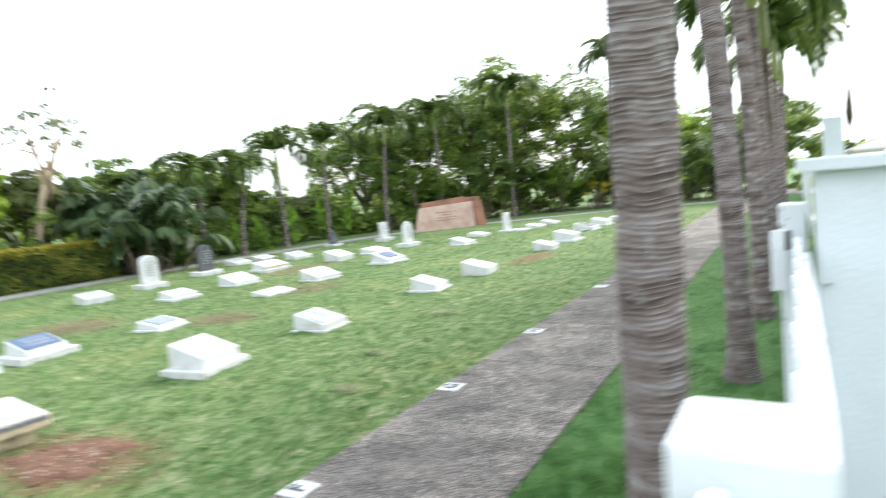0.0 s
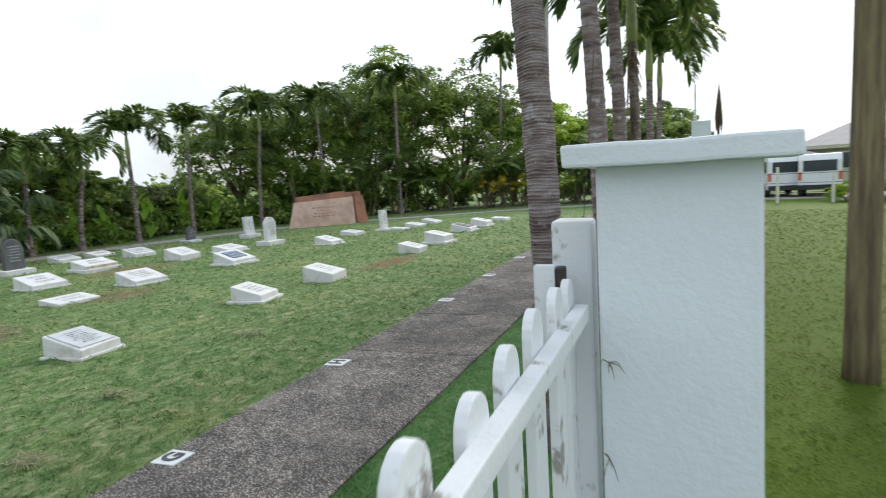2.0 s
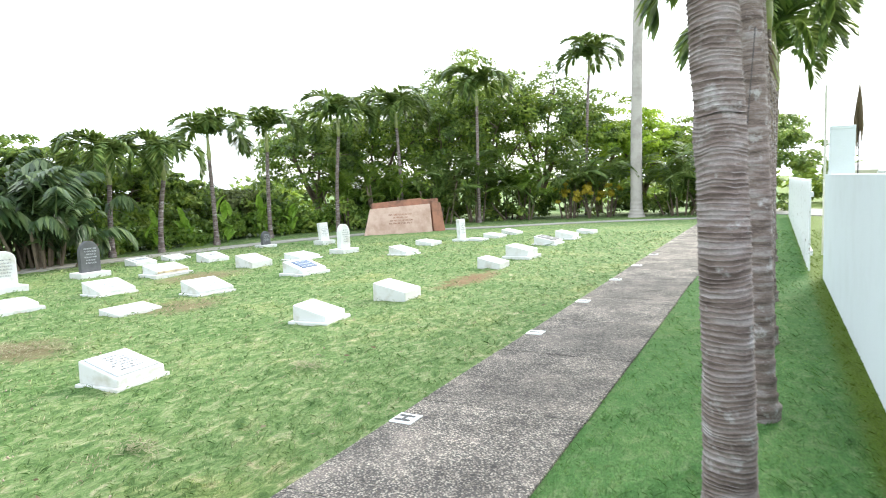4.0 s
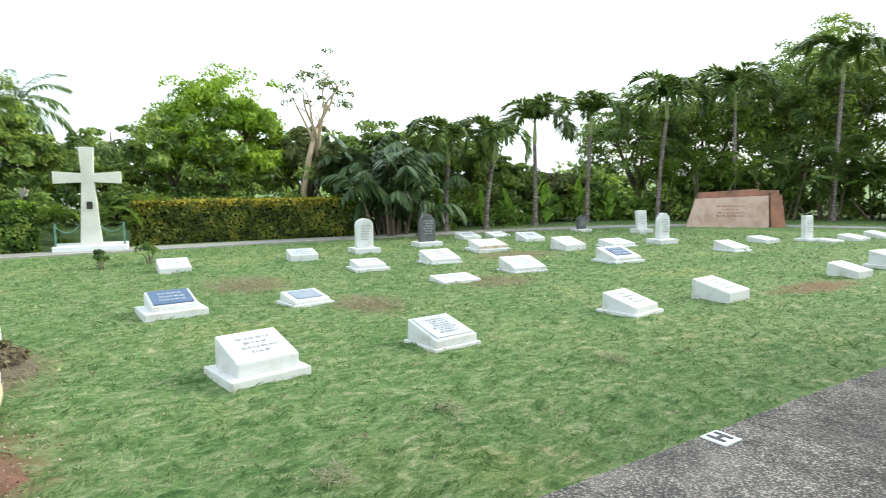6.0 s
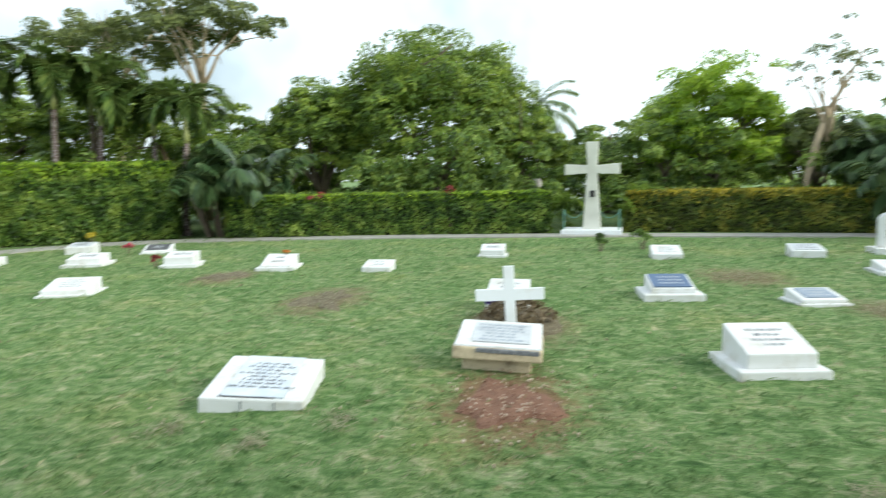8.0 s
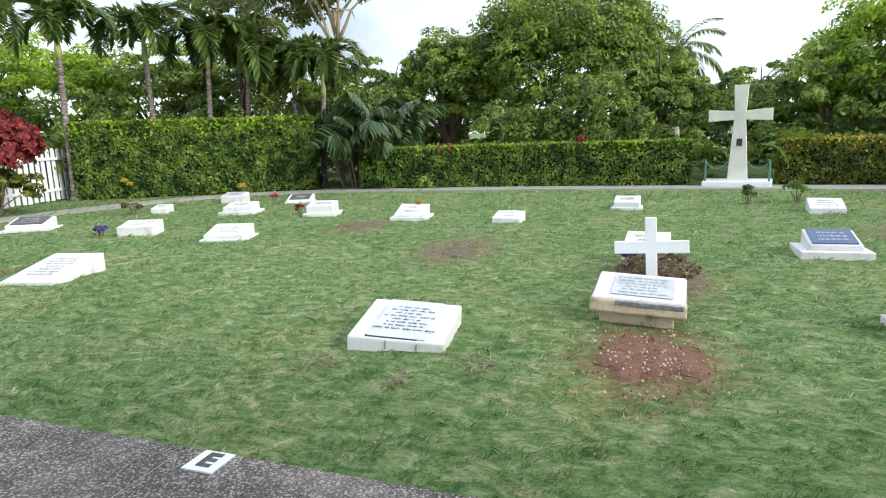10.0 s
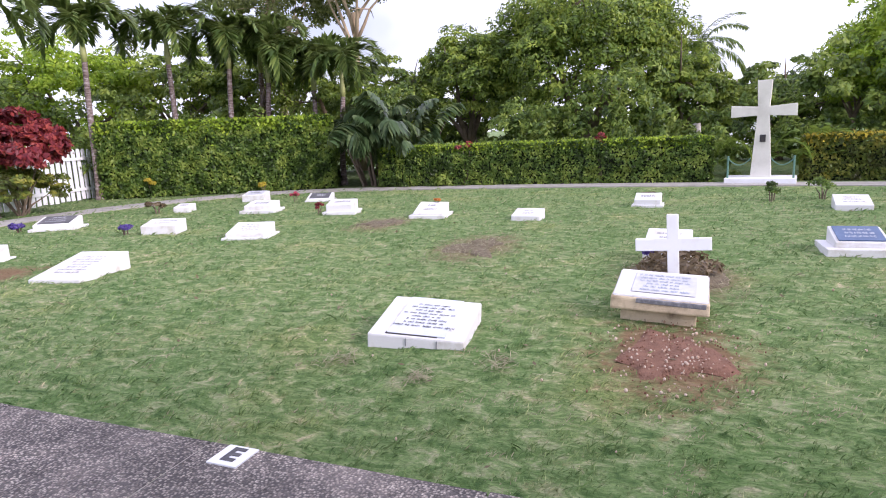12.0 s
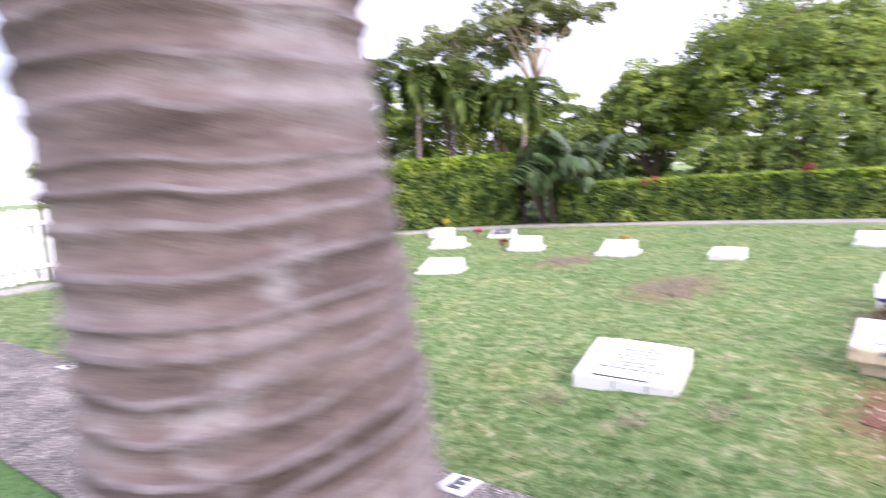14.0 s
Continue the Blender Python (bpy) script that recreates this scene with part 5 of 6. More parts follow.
# ---- hedges ----
def hedge(name, line, width, height, n, material, label, size=0.06, seed=0, top_material=None, tufts=0):
    """A clipped hedge: a body near-black for inner shade under a skin of small leaves."""
    rng = np.random.default_rng(seed + 700)
    st = thing(name, *line[0], 0, 0, label, "hedge")
    o = np.array(line[0])
    bm = bmesh.new()
    L = []
    for a, b in zip(line, line[1:]):
        steps = max(2, int(math.dist(a, b) / 0.5))
        for k in range(steps):
            L.append((a[0] + (b[0] - a[0]) * k / steps, a[1] + (b[1] - a[1]) * k / steps))
    L.append(line[-1])
    rows = []
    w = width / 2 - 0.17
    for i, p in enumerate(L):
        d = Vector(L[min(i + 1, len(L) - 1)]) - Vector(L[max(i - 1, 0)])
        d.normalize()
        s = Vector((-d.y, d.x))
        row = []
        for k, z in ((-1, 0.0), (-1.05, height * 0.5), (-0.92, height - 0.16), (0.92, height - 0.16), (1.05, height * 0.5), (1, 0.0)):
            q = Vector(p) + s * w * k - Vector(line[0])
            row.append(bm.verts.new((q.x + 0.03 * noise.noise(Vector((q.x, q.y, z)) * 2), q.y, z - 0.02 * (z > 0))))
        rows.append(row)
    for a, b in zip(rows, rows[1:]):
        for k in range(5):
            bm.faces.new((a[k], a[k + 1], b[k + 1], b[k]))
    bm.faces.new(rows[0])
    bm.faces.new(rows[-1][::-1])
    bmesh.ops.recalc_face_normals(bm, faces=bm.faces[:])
    part("inner_shade", bm, HEDGE_CORE_SHADE, st)
    pts = np.array(line, dtype=float) - o
    lens = np.linalg.norm(np.diff(pts, axis=0), axis=1)
    seg = rng.choice(len(lens), n, p=lens / lens.sum())
    u = rng.uniform(0, 1, n)[:, None]
    base = pts[seg] * (1 - u) + pts[seg + 1] * u
    d = (pts[seg + 1] - pts[seg]) / lens[seg][:, None]
    s = np.column_stack([-d[:, 1], d[:, 0]])
    which = rng.uniform(0, 1, n)
    f = width / (width + 2 * height)
    top = which < f * 1.3
    side = np.where(rng.uniform(0, 1, n) < 0.5, -1.0, 1.0)
    off = np.where(top, rng.uniform(-1, 1, n), side)
    z = np.where(top, height, rng.uniform(0.02, 1, n) * height)
    lump = np.array([noise.noise(Vector((b[0] * 2.2, b[1] * 2.2, zz * 2.2 + seed))) for b, zz in zip(base, z)])
    depth = np.abs(rng.normal(0, 0.05, n)) - 0.10 * lump
    xy = base + s * (off * (width / 2))[:, None] - s * (np.where(top, 0, side) * depth)[:, None]
    z = np.where(top, z + 0.03 * lump - depth * 0.6 + (rng.uniform(0, 1, n) > 0.96) * rng.uniform(0, 0.09, n), z)
    N = np.column_stack([s * np.where(top, 0.1 * off, side)[:, None], np.where(top, 1.0, 0.35)])
    me = quads("leaves", leaf_quads(rng, np.column_stack([xy, z]), N, size, 0.55, 0.8), material)
    ob = new("leaves", me)
    ob.parent = st
    tagged(ob, kind="stuff")
    # leaves over both ends
    for e, sgn in ((0, -1.0), (-1, 1.0)):
        k = int(n * width / (2 * lens.sum()) * 0.8)
        dd = (pts[1] - pts[0]) / lens[0] if e == 0 else (pts[-1] - pts[-2]) / lens[-1]
        ss = np.array([-dd[1], dd[0]])
        P = np.column_stack([pts[e] + ss * rng.uniform(-width / 2, width / 2, k)[:, None] + dd * sgn * (0.02 + np.abs(rng.normal(0, 0.03, k)))[:, None], rng.uniform(0, height, k)])
        ob = new("end_leaves", quads("end_leaves", leaf_quads(rng, P, np.tile(np.array([*(dd * sgn), 0.3]), (k, 1)), size, 0.6, 0.55), material))
        ob.parent = st
        tagged(ob, kind="stuff")
    if top_material:
        k = n // 9
        i = rng.integers(0, n, k)
        P = np.column_stack([xy[i] + rng.normal(0, 0.03, (k, 2)), height * (1 - np.abs(rng.normal(0, 0.10, k))) + 0.03])
        ob = new("young_leaves", quads("young_leaves", leaf_quads(rng, P, N[i], size, 0.6, 0.7), top_material))
        ob.parent = st
        tagged(ob, kind="stuff")
    return st


hedge("hedge", [(-12.3, -11.9), (-13.6, -9.4), (-15.2, -6.6)], 1.0, 1.98, 40000, LEAF_HEDGE, "high clipped green hedge", 0.105, 1, LEAF_LIME)
hedge("hedge", [(-15.25, -5.0), (-15.9, -1.5), (-16.2, 3.2)], 0.9, 1.07, 32000, LEAF_HEDGE, "clipped green hedge beside the cross", 0.085, 2, LEAF_LIME)
hedge("hedge", [(-16.5, 5.25), (-16.3, 8.0), (-15.8, 10.7)], 0.8, 1.03, 22000, LEAF_HEDGE_YELLOW, "clipped hedge with yellowing leaves", 0.085, 3, LEAF_YELLOW)


def bush(name, x, y, radii, cz, n, material, label, size=0.1, seed=0, stems=7, category="bush", z0=0.0):
    rng = np.random.default_rng(seed + 1500)
    st = thing(name, x, y, z0, 0, label, category)
    bm = bmesh.new()
    for i in range(stems):
        a = 2 * math.pi * i / stems
        e = (math.cos(a) * radii[0] * 0.6, math.sin(a) * radii[1] * 0.6, cz + radii[2] * rng.uniform(-0.2, 0.5))
        tube([(0.03 * math.cos(a), 0.03 * math.sin(a), -0.03), (e[0] * 0.4, e[1] * 0.4, e[2] * 0.5), e], [max(0.012, radii[0] * 0.02)] * 2 + [0.005], 5, bm)
    tagged(part("stem", bm, BARK, st), kind="stuff")
    k = max(6, n // 60)
    q = crown_leaves(rng, (0, 0, cz), radii, k, 60, size, hollow=0.35)
    ob = new("foliage", quads("foliage", q, material))
    ob.parent = st
    tagged(ob, kind="stuff")
    return st


bush("croton_bush", -9.1, -10.7, (1.05, 1.05, 0.95), 1.35, 9000, LEAF_RED, "dark red croton bush by the white fence", 0.16, 1)
bush("green_bush", -8.9, -10.6, (1.0, 1.0, 0.7), 0.55, 5400, LEAF_HEDGE_YELLOW, "green and yellow bush under the croton", 0.12, 2)
bush("croton_bush", -15.35, -2.7, (0.22, 0.4, 0.16), 1.0, 400, LEAF_RED, "red-leaved shoots on the hedge", 0.07, 3)
bush("croton_bush", -15.75, 0.7, (0.16, 0.2, 0.2), 1.05, 260, LEAF_RED, "red-leaved shoots on the hedge", 0.07, 4)
bush("shrub", -12.2, 4.15, (0.16, 0.16, 0.18), 0.2, 160, LEAF_HEDGE, "small green shrub planted in the lawn", 0.06, 5, 4)
bush("shrub", -12.35, 4.95, (0.2, 0.2, 0.18), 0.2, 200, LEAF_HEDGE, "small green shrub planted in the lawn", 0.06, 6, 4)
bush("shrub", -13.6, -7.85, (0.14, 0.14, 0.12), 0.2, 110, LEAF_YELLOW, "yellow-flowering shrub at the hedge foot", 0.07, 7, 3)
bush("shrub", -12.5, -10.6, (0.16, 0.16, 0.2), 0.35, 110, LEAF_YELLOW, "yellow-flowering shrub at the hedge foot", 0.08, 8, 3)
bush("flowers", -11.6, -5.45, (0.10, 0.12, 0.07), 0.16, 110, PETAL_PINK, "bunch of bright pink flowers on a grave", 0.05, 9, 3, "flowers")
bush("flowers", -7.1, -5.55, (0.12, 0.16, 0.07), 0.11, 130, PETAL_PURPLE, "bunch of purple flowers on a grave", 0.05, 10, 3, "flowers")
bush("flowers", -7.1, -8.05, (0.12, 0.16, 0.07), 0.11, 130, PETAL_PURPLE, "bunch of purple flowers on a grave", 0.05, 11, 3, "flowers")
bush("flowers", -9.55, -7.4, (0.16, 0.26, 0.10), 0.15, 200, LEAF_DEAD, "wilted brown and red flowers on a grave", 0.06, 12, 4, "flowers")
bush("flowers", -9.7, -3.6, (0.06, 0.08, 0.10), 0.15, 90, LEAF_RED, "dark dried flowers leaning on a grave", 0.05, 13, 3, "flowers")
bush("flowers", -9.95, -1.3, (0.05, 0.10, 0.03), 0.25, 50, PETAL_ORANGE, "small orange flowers behind a grave", 0.04, 14, 2, "flowers")
bush("flowers", -6.35, 2.45, (0.07, 0.09, 0.07), 0.14, 70, PETAL_PURPLE, "dark blue flowers in a grave bed", 0.05, 15, 3, "flowers")
bush("dead_plants", -5.95, 2.75, (0.6, 0.36, 0.05), 0.10, 700, LEAF_DEAD, "withered plants over a grave bed", 0.07, 16, 5, "plants")
bush("potted_plant", -11.55, 2.1, (0.10, 0.3, 0.08), 0.14, 160, LEAF_DEAD, "dried reddish plants behind a small gravestone", 0.06, 17, 4, "plants")


for i, (x, y) in enumerate(((-6.6, 29.0), (-5.9, 29.6), (-7.4, 28.6))):
    bush("croton_bush", x, y, (0.6, 0.5, 0.8), 0.9, 900, LEAF_YELLOW, "yellow-leaved shrub at the end of the lawn", 0.16, 80 + i)


# ---- short grass ----
def grass():
    rng = np.random.default_rng(11)
    n = 480000
    ang, dist = rng.uniform(-math.pi, math.pi, n), 0.3 + 19 * rng.uniform(0, 1, n) ** 2.2
    x, y = 0.1 + dist * np.cos(ang), 3.0 + dist * np.sin(ang)
    keep = (x < -2.0) | ((x > -0.80) & (x < 6))
    keep &= x > -14.4
    for px, py, rx, ry, bare in ((-3.78, 2.72, 0.80, 0.50, 0.86), (-5.95, 2.72, 0.95, 0.62, 0.9), (-7.1, 0.35, 1.0, 0.55, 0.8), (-8.75, -1.85, 0.8, 0.45, 0.8), (-6.75, 6.6, 0.7, 0.45, 0.7), (-9.0, 5.75, 0.8, 0.6, 0.7), (-9.6, 11.4, 0.6, 1.0, 0.7), (-4.2, 12.3, 0.3, 1.1, 0.8), (-4.4, -4.6, 0.6, 0.45, 0.9)):
        r = np.hypot((x - px) / rx, (y - py) / ry)
        near = np.nonzero(r < 1.3)[0]
        wob = np.array([noise.noise(Vector((x[k] * 4.5, y[k] * 4.5, 0.0))) for k in near])
        keep[near] &= ~((r[near] + 0.5 * wob < 0.8) & (rng.uniform(0, 1, len(near)) < bare))
    keep &= ~((x > 0.5) & (x < 1.0) & (y > 3.6) & (y < 4.15))
    x, y, dist = x[keep], y[keep], dist[keep]
    n = len(x)
    h = rng.uniform(0.007, 0.019, n) * (1 + dist / 9)
    dry = np.array([noise.noise(Vector((a * 3.0, b * 3.0, 4.0))) + 0.6 * noise.noise(Vector((a * 9.0, b * 9.0, 7.0))) for a, b in zip(x, y)]) + rng.normal(0, 0.12, n) > 0.33
    h = np.where(dry, h * 0.6, h)
    tuft = np.array([noise.noise(Vector((p * 8.0 + q * 2.5, q * 3.4 - p * 1.2, 2.0))) + 0.5 * noise.noise(Vector((p * 21.0, q * 12.0, 9.0))) for p, q in zip(x, y)])
    tuft = np.where(x > 0.7, tuft * 0.25, tuft)
    h *= np.clip(0.95 + 1.0 * tuft, 0.35, 1.6)
    a = np.where(rng.uniform(0, 1, n) < 0.6, rng.normal(2.4, 0.8, n), rng.uniform(0, 2 * math.pi, n))
    lean = rng.uniform(0.5, 2.2, n) * h
    w = 0.0010 + 0.0013 * dist / 3
    base = np.column_stack([x, y, [swell(p, q) - 0.002 for p, q in zip(x, y)]])
    side = np.column_stack([-np.sin(a), np.cos(a), np.zeros(n)]) * w[:, None]
    mid = base + np.column_stack([np.cos(a) * lean * 0.35, np.sin(a) * lean * 0.35, h * 0.65])
    tip = base + np.column_stack([np.cos(a) * lean, np.sin(a) * lean, h])
    blades = np.stack([base - side, base + side, mid + side * 0.7, tip], axis=1)
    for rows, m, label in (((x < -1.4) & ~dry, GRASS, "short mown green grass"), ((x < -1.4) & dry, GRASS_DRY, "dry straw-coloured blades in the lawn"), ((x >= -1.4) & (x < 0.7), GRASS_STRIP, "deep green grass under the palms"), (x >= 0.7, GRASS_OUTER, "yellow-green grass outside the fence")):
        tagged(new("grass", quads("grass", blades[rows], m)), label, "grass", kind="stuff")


grass()


def straw():
    rng = np.random.default_rng(41)
    Q = []
    for px, py, rx, ry in ((-5.95, 2.72, 0.85, 0.5), (-7.1, 0.35, 0.8, 0.4), (-8.75, -1.85, 0.62, 0.36), (-6.75, 6.6, 0.6, 0.4), (-9.0, 5.75, 0.7, 0.5), (-3.35, 1.75, 0.16, 0.10), (-3.0, 1.35, 0.12, 0.08), (-3.1, 0.75, 0.14, 0.1), (-2.75, 4.4, 0.14, 0.1), (-3.2, 5.4, 0.16, 0.1), (-3.4, 7.2, 0.2, 0.12)):
        n = int(2600 * rx * ry + 60)
        c = np.column_stack([px + rng.normal(0, rx * 0.55, n), py + rng.normal(0, ry * 0.55, n), rng.uniform(0.012, 0.03, n)])
        a = rng.uniform(0, 2 * math.pi, n)
        d = np.column_stack([np.cos(a), np.sin(a), rng.normal(0, 0.25, n)]) * rng.uniform(0.02, 0.06, n)[:, None]
        w = np.column_stack([-np.sin(a), np.cos(a), np.zeros(n)]) * 0.0035
        Q.append(np.stack([c - d, c + w, c + d, c - w], axis=1))
    tagged(new("straw", quads("straw", np.concatenate(Q), GRASS_DRY)), "matted dead straw on worn patches", "grass", kind="stuff")


straw()


def fallen_leaves():
    rng = np.random.default_rng(31)
    n = 260
    P = np.column_stack([rng.uniform(-12, -2.1, n), rng.uniform(-5, 16, n), np.full(n, 0.024)])
    ob = new("fallen_leaves", quads("fallen_leaves", leaf_quads(rng, P, np.tile([0, 0, 1.0], (n, 1)), 0.055, 0.5, 0.25), LEAF_DEAD))
    tagged(ob, "dry brown leaves scattered on the lawn", "leaves", kind="stuff")


fallen_leaves()
# ---- outside the fence ----
def utility_pole():
    st = thing("utility_pole", 1.845, 6.77, 0, 0, "weathered brown wooden utility pole on the outer lawn", "pole")
    bm = tube([(0, 0, -0.1), (0, 0, 0.25), (0, 0, 0.6), (0.01, 0, 2.0), (0.06, 0.02, 7.0)], [0.115, 0.105, 0.10, 0.095, 0.08], 16)
    part("pole", worn(bm, 0.008, 6), POLE_WOOD, st, smooth=True)


utility_pole()

ROOF = surface("grey_roof", (0.34, 0.32, 0.33), (0.26, 0.24, 0.25), 1.5, 20, 0.8, 0.3, 0.01)
WALL_TAN = surface("tan_house_wall", (0.48, 0.47, 0.36), (0.40, 0.40, 0.31), 1.0, 20, 0.85, 0.2, 0.004)
WALL_GREEN = surface("grey_green_wall", (0.36, 0.42, 0.38), (0.30, 0.35, 0.31), 1.0, 20, 0.85, 0.2, 0.004)
WALL_RED = surface("orange_red_wall", (0.52, 0.15, 0.08), (0.42, 0.12, 0.07), 1.0, 20, 0.85, 0.2, 0.004)
VAN_WHITE = surface("white_car_paint", (0.74, 0.77, 0.80), (0.66, 0.70, 0.74), 2.0, 30, 0.3, 0.0, 0.001)
RUBBER = surface("tyre_rubber", (0.03, 0.03, 0.03), (0.05, 0.05, 0.05), 9.0, 50, 0.9, 0.3, 0.003)
GLASS = surface("dark_car_window", (0.03, 0.04, 0.05), (0.05, 0.06, 0.07), 2.0, 30, 0.1, 0.0, 0.001)


def house(x, y, w, d, h, roof, rz, label, wall=None, door=True):
    st = thing("house", x, y, 0, rz, label, "house")
    part("wall", box(-w / 2, w / 2, -d / 2, d / 2, -0.1, h, 0.02), wall or WALL_TAN, st)
    bm = bmesh.new()
    e, zt = 0.5, h + roof
    lo = [bm.verts.new(p) for p in ((-w / 2 - e, -d / 2 - e, h - 0.05), (w / 2 + e, -d / 2 - e, h - 0.05), (w / 2 + e, d / 2 + e, h - 0.05), (-w / 2 - e, d / 2 + e, h - 0.05))]
    hi = [bm.verts.new(p) for p in ((-w / 2 + d * 0.4, 0, zt), (w / 2 - d * 0.4, 0, zt))]
    for f in ((lo[0], lo[1], hi[1], hi[0]), (lo[2], lo[3], hi[0], hi[1]), (lo[1], lo[2], hi[1]), (lo[3], lo[0], hi[0]), lo[::-1]):
        bm.faces.new(f)
    part("roof", bm, ROOF, st)
    part("fascia", box(-w / 2 - e, w / 2 + e, -d / 2 - e - 0.03, -d / 2 - e, h - 0.22, h - 0.03), WALL_TAN, st)
    if door:
        part("porch_wall", box(-0.75, 0.55, -d / 2 - 0.04, -d / 2, 0.5, h - 0.35), WALL_RED, st, "orange-red recessed porch")
        bm = bmesh.new()
        for yy in (-d / 2 - e - 0.06, -d / 2 + 0.4):
            bm.verts.new((-2.3, yy, h - 0.08)), bm.verts.new((2.9, yy, h - 0.08)), bm.verts.new((0.3, yy, h + roof * 0.75))
        bm.verts.ensure_lookup_table()
        q = bm.verts
        for f in ((q[0], q[1], q[2]), (q[5], q[4], q[3]), (q[0], q[2], q[5], q[3]), (q[1], q[4], q[5], q[2]), (q[0], q[3], q[4], q[1])):
            bm.faces.new(f)
        part("gable", bm, WALL_TAN, st, "tan gable over the porch")
        for sd in (-1, 1):
            bm = tube([(0.3 + sd * 2.75, -d / 2 - e - 0.1, h - 0.12), (0.3, -d / 2 - e - 0.1, h + roof * 0.75 + 0.06)], [0.07, 0.07], 4)
            part("bargeboard", bm, ROOF, st)
        for k in (-w * 0.34, w * 0.34):
            part("window", box(k - 0.6, k + 0.6, -d / 2 - 0.03, -d / 2, 0.8, h - 0.45), GLASS, st)
            part("window_frame", box(k - 0.66, k + 0.66, -d / 2 - 0.05, -d / 2 - 0.01, h - 0.47, h - 0.39), WHITE, st)
    return st


house(12.6, 43.0, 11.0, 6.0, 2.05, 1.15, -6, "low tan house with a grey hip roof and orange porch")
house(21.5, 46.0, 10.0, 6.0, 2.2, 1.0, -14, "low grey-green house with a pale roof", WALL_GREEN)
house(5.4, 42.0, 4.0, 4.0, 1.6, 0.7, -8, "small far house with an orange wall", WALL_RED, False)


house(-46.0, 6.6, 3.6, 3.0, 2.1, 0.6, 95, "far white house roof beyond the trees", WHITE, False)


def van(x, y, rz, label, k=1.0):
    st = thing("van", x, y, 0, rz, label, "van")
    out = [(-2.1, 0.35), (2.1, 0.35), (2.15, 0.95), (1.75, 1.05), (1.25, 1.75), (0.9, 1.85), (-1.95, 1.85), (-2.12, 1.6)]
    bm = prism([(a * k, b * k) for a, b in out], 1.6 * k, bevel=0.06)
    part("body", bm, VAN_WHITE, st)
    for s in (-1, 1):
        for a, b in ((-1.8, -0.75), (-0.65, 0.2), (0.3, 1.15)):
            part("window", box(s * 0.8 * k - 0.012, s * 0.8 * k + 0.012, a * k, b * k, 1.12 * k, 1.62 * k, 0.004), GLASS, st)
        for a in (-1.35, 1.35):
            bm = tube([(s * 0.62 * k, a * k, 0.31 * k), (s * 0.83 * k, a * k, 0.31 * k)], [0.31 * k, 0.31 * k], 18)
            wh = part("wheel", bm, RUBBER, st)
            part("rim", tube([(s * 0.825 * k, a * k, 0.31 * k), (s * 0.84 * k, a * k, 0.31 * k)], [0.18 * k, 0.17 * k], 14), STONE_GREY, wh)
    part("rear_window", box(-0.62 * k, 0.62 * k, -2.13 * k, -2.07 * k, 1.12 * k, 1.58 * k, 0.004), GLASS, st)
    part("bumper", box(-0.8 * k, 0.8 * k, -2.2 * k, -2.08 * k, 0.35 * k, 0.55 * k, 0.02), RUBBER, st)
    for s in (-1, 1):
        part("tail_light", box(s * 0.74 * k - 0.06, s * 0.74 * k + 0.06, -2.15 * k, -2.08 * k, 0.75 * k, 1.1 * k, 0.01), WALL_RED, st, "red tail light")
    return st


van(5.66, 29.4, -10, "white parked minivan on the drive beyond the lawn", 0.84)
van(4.30, 29.9, 4, "pale blue-white parked van beside another", 0.84)
ribbon("driveway", [(-2.0, 36.0), (3.0, 29.5), (6.0, 28.6), (14.0, 27.0), (30.0, 24.0)], 3.2, 0.03, CONCRETE, "pale concrete drive beyond the lawn", "driveway")


def wire_fence():
    st = thing("wire_fence", 2.2, 25.6, 0, 0, "low wire fence with pale posts", "fence")
    for i in range(9):
        part("post", tube([(i * 1.5, -i * 0.42, -0.1), (i * 1.5, -i * 0.42, 1.05 + 0.15 * math.sin(i * 2))], [0.05, 0.045], 8), CROSS_CONCRETE, st)
    for z in (0.35, 0.65, 0.95):
        part("wire", tube([(0, 0, z), (12.0, -3.36, z)], [0.008, 0.008], 5), IRON, st)


wire_fence()
for i, (x, y, s) in enumerate(((5.7, 25.3, 0.6), (6.6, 24.7, 0.75), (7.6, 24.4, 0.8), (8.8, 23.8, 0.9), (10.4, 23.2, 1.1), (12.0, 22.6, 1.2))):
    bush("green_bush", x, y, (1.1 * s, 0.9 * s, 0.6 * s), 0.45 * s, 3000, LEAF_LIME, "light green bush by the wire fence", 0.12, 60 + i)
bush("green_bush", 4.2, 33.5, (0.9, 0.7, 0.6), 0.7, 900, LEAF_YELLOW, "yellow-green shrub by the drive", 0.16, 70)
undergrowth("far_trees", [(14, 48), (26, 40), (38, 20), (40, -10), (20, -40), (-20, -44), (-46, -40)], 4.0, 4.0, 9000, LEAF_TREE, "far trees beyond the houses", 0.6, 9)


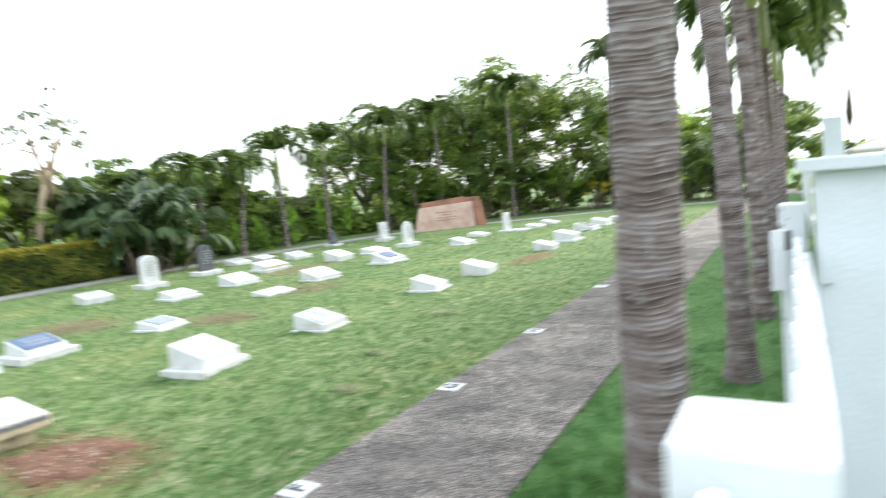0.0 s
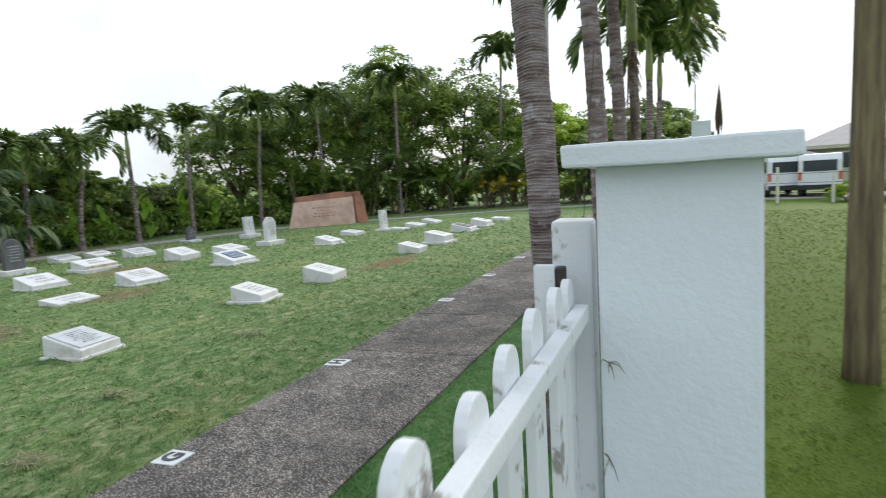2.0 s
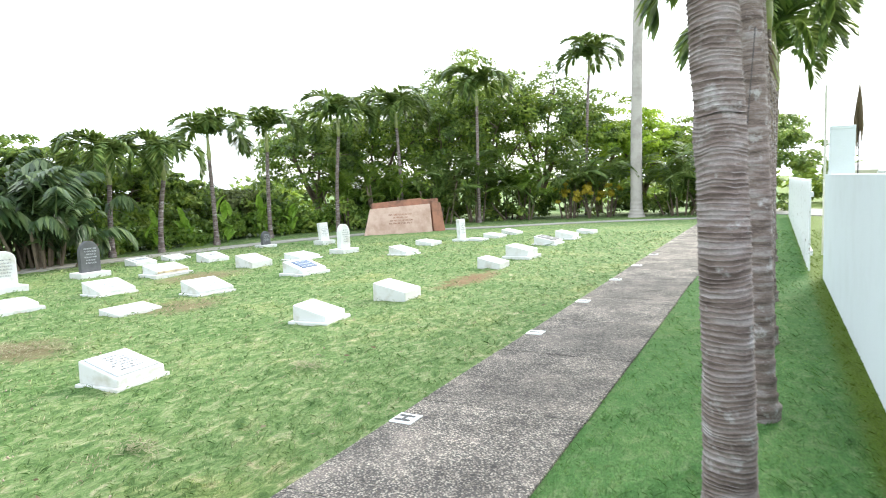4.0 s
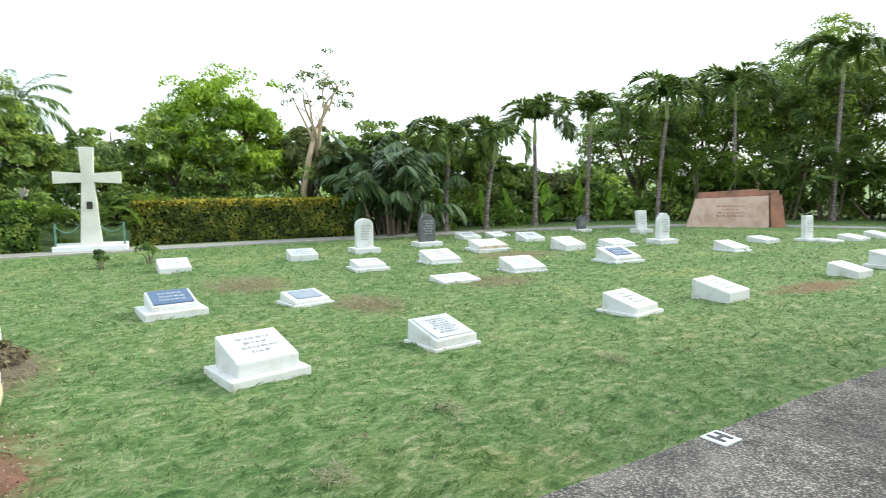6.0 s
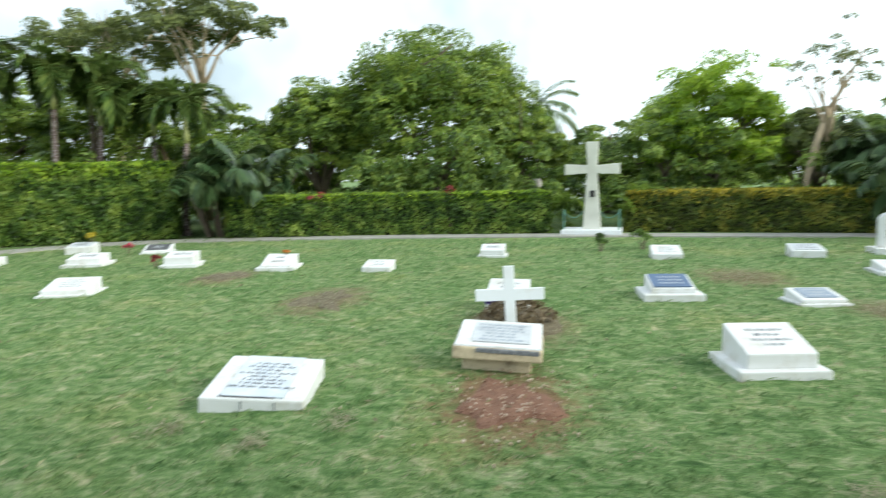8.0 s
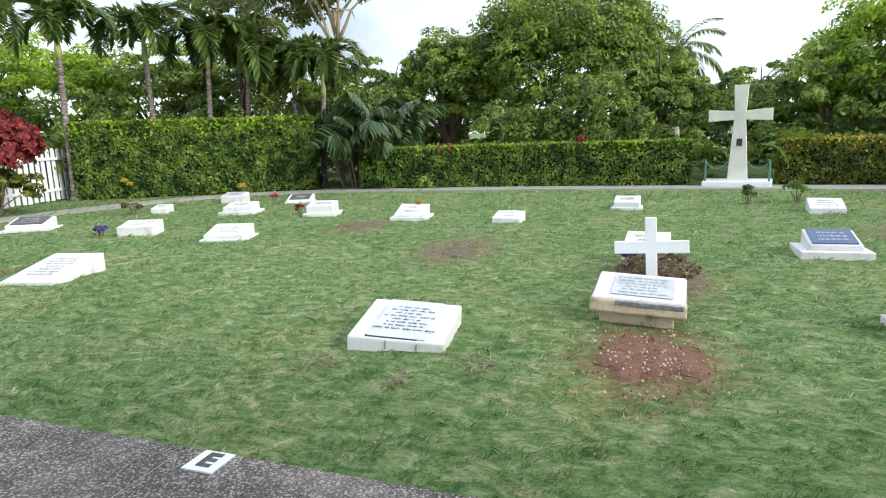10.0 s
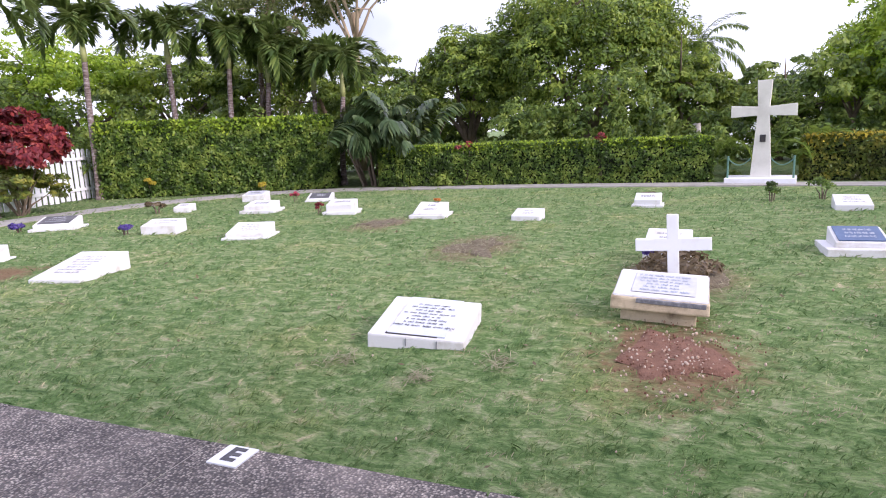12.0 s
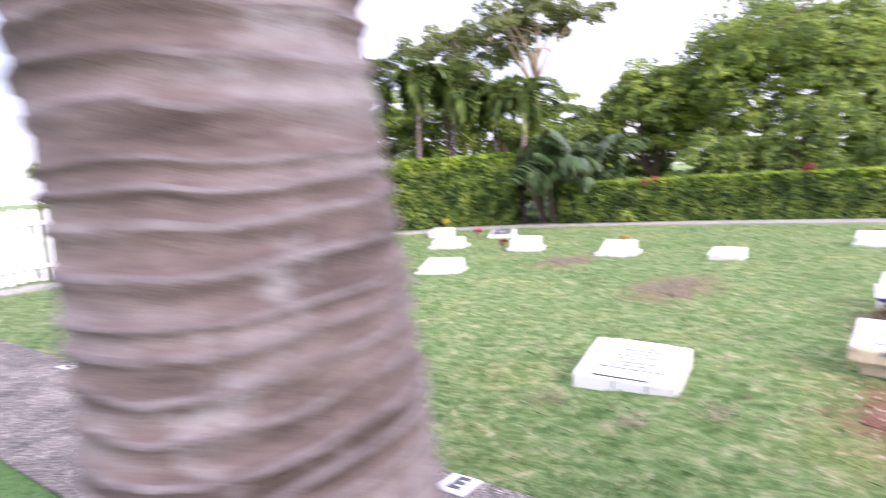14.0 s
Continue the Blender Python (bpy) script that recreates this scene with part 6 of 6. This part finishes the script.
# a dead palm spear and a thin pole over the far pillar
sp = thing("dead_frond", 1.45, 15.4, 0, -90, "dry brown palm frond hanging from a thin stay", "frond")
part("stay", tube([(0, 0, -0.05), (0, 0, 3.0)], [0.012, 0.010], 6), IRON, sp)
rng_f = np.random.default_rng(77)
for i in range(7):
    j = rng_f.uniform(-0.075, 0.075, 2)
    drop = rng_f.uniform(0.75, 1.15)
    part("leaflet", tube([(0, 0, 2.95), (j[0] * 0.5 + 0.02, j[1] * 0.5, 2.95 - drop * 0.35), (j[0], j[1], 2.95 - drop * 0.7), (j[0] * 0.7, j[1], 2.95 - drop)], [0.008, 0.022, 0.028, 0.004], 5), LEAF_DEAD, sp)
tp = thing("thin_pole", 1.05, 16.5, 0, 0, "thin grey metal pole", "pole")
part("pole", tube([(0, 0, -0.05), (0, 0, 3.1)], [0.022, 0.02], 8), CROSS_CONCRETE, tp)
gw = thing("guy_wire", 0.0, 0.0, 0, 0, "thin stay wire beside the walk", "wire")
part("wire", tube([(-0.02, 6.75, 0.0), (0.12, 7.3, 2.4)], [0.003, 0.003], 5), IRON, gw)

# fence behind the croton and the end of the lawn
lf = picket_run(0, 0, 9.4, lambda u: 1.36, "picket_fence", "white board fence at the end of the lawn", step=0.2, w=0.13, rails=(0.3, 1.1))
lf.matrix_basis = pose(-3.1, -9.95, 0, 0, 0, 105)
lf2 = picket_run(0, 0, 3.5, lambda u: 1.36, "picket_fence", "white board fence at the end of the lawn", step=0.2, w=0.13, rails=(0.3, 1.1))
lf2.matrix_basis = pose(0.4, -9.9, 0, 0, 0, 90)


# ---- the walk: cast slabs with open joints ----
def walk_slabs():
    st = thing("path", -1.4, 0, 0, 0, "straight exposed-aggregate concrete walk", "path", kind="structure")
    part("bed", box(-0.56, 0.56, -10.2, 28.8, -0.1, 0.011), MORTAR, st)
    joints = [-10.0, -8.6, -7.2, -5.0, -3.5, -2.1, -0.7, 0.72, 2.1, 3.7, 5.36, 6.8, 8.25, 9.67, 11.1, 12.5, 13.9, 15.3, 16.7, 18.1, 19.5, 20.9, 22.3, 23.7, 25.1, 26.5, 28.4]
    rng = np.random.default_rng(2)
    for a, b in zip(joints, joints[1:]):
        bm = box(-0.58 - rng.uniform(0, 0.015), 0.58 + rng.uniform(0, 0.015), a + 0.005, b - 0.005, -0.08, 0.015, 0.004)
        part("slab", worn(bm, 0.004, 4), PATHWAY, st)


walk_slabs()
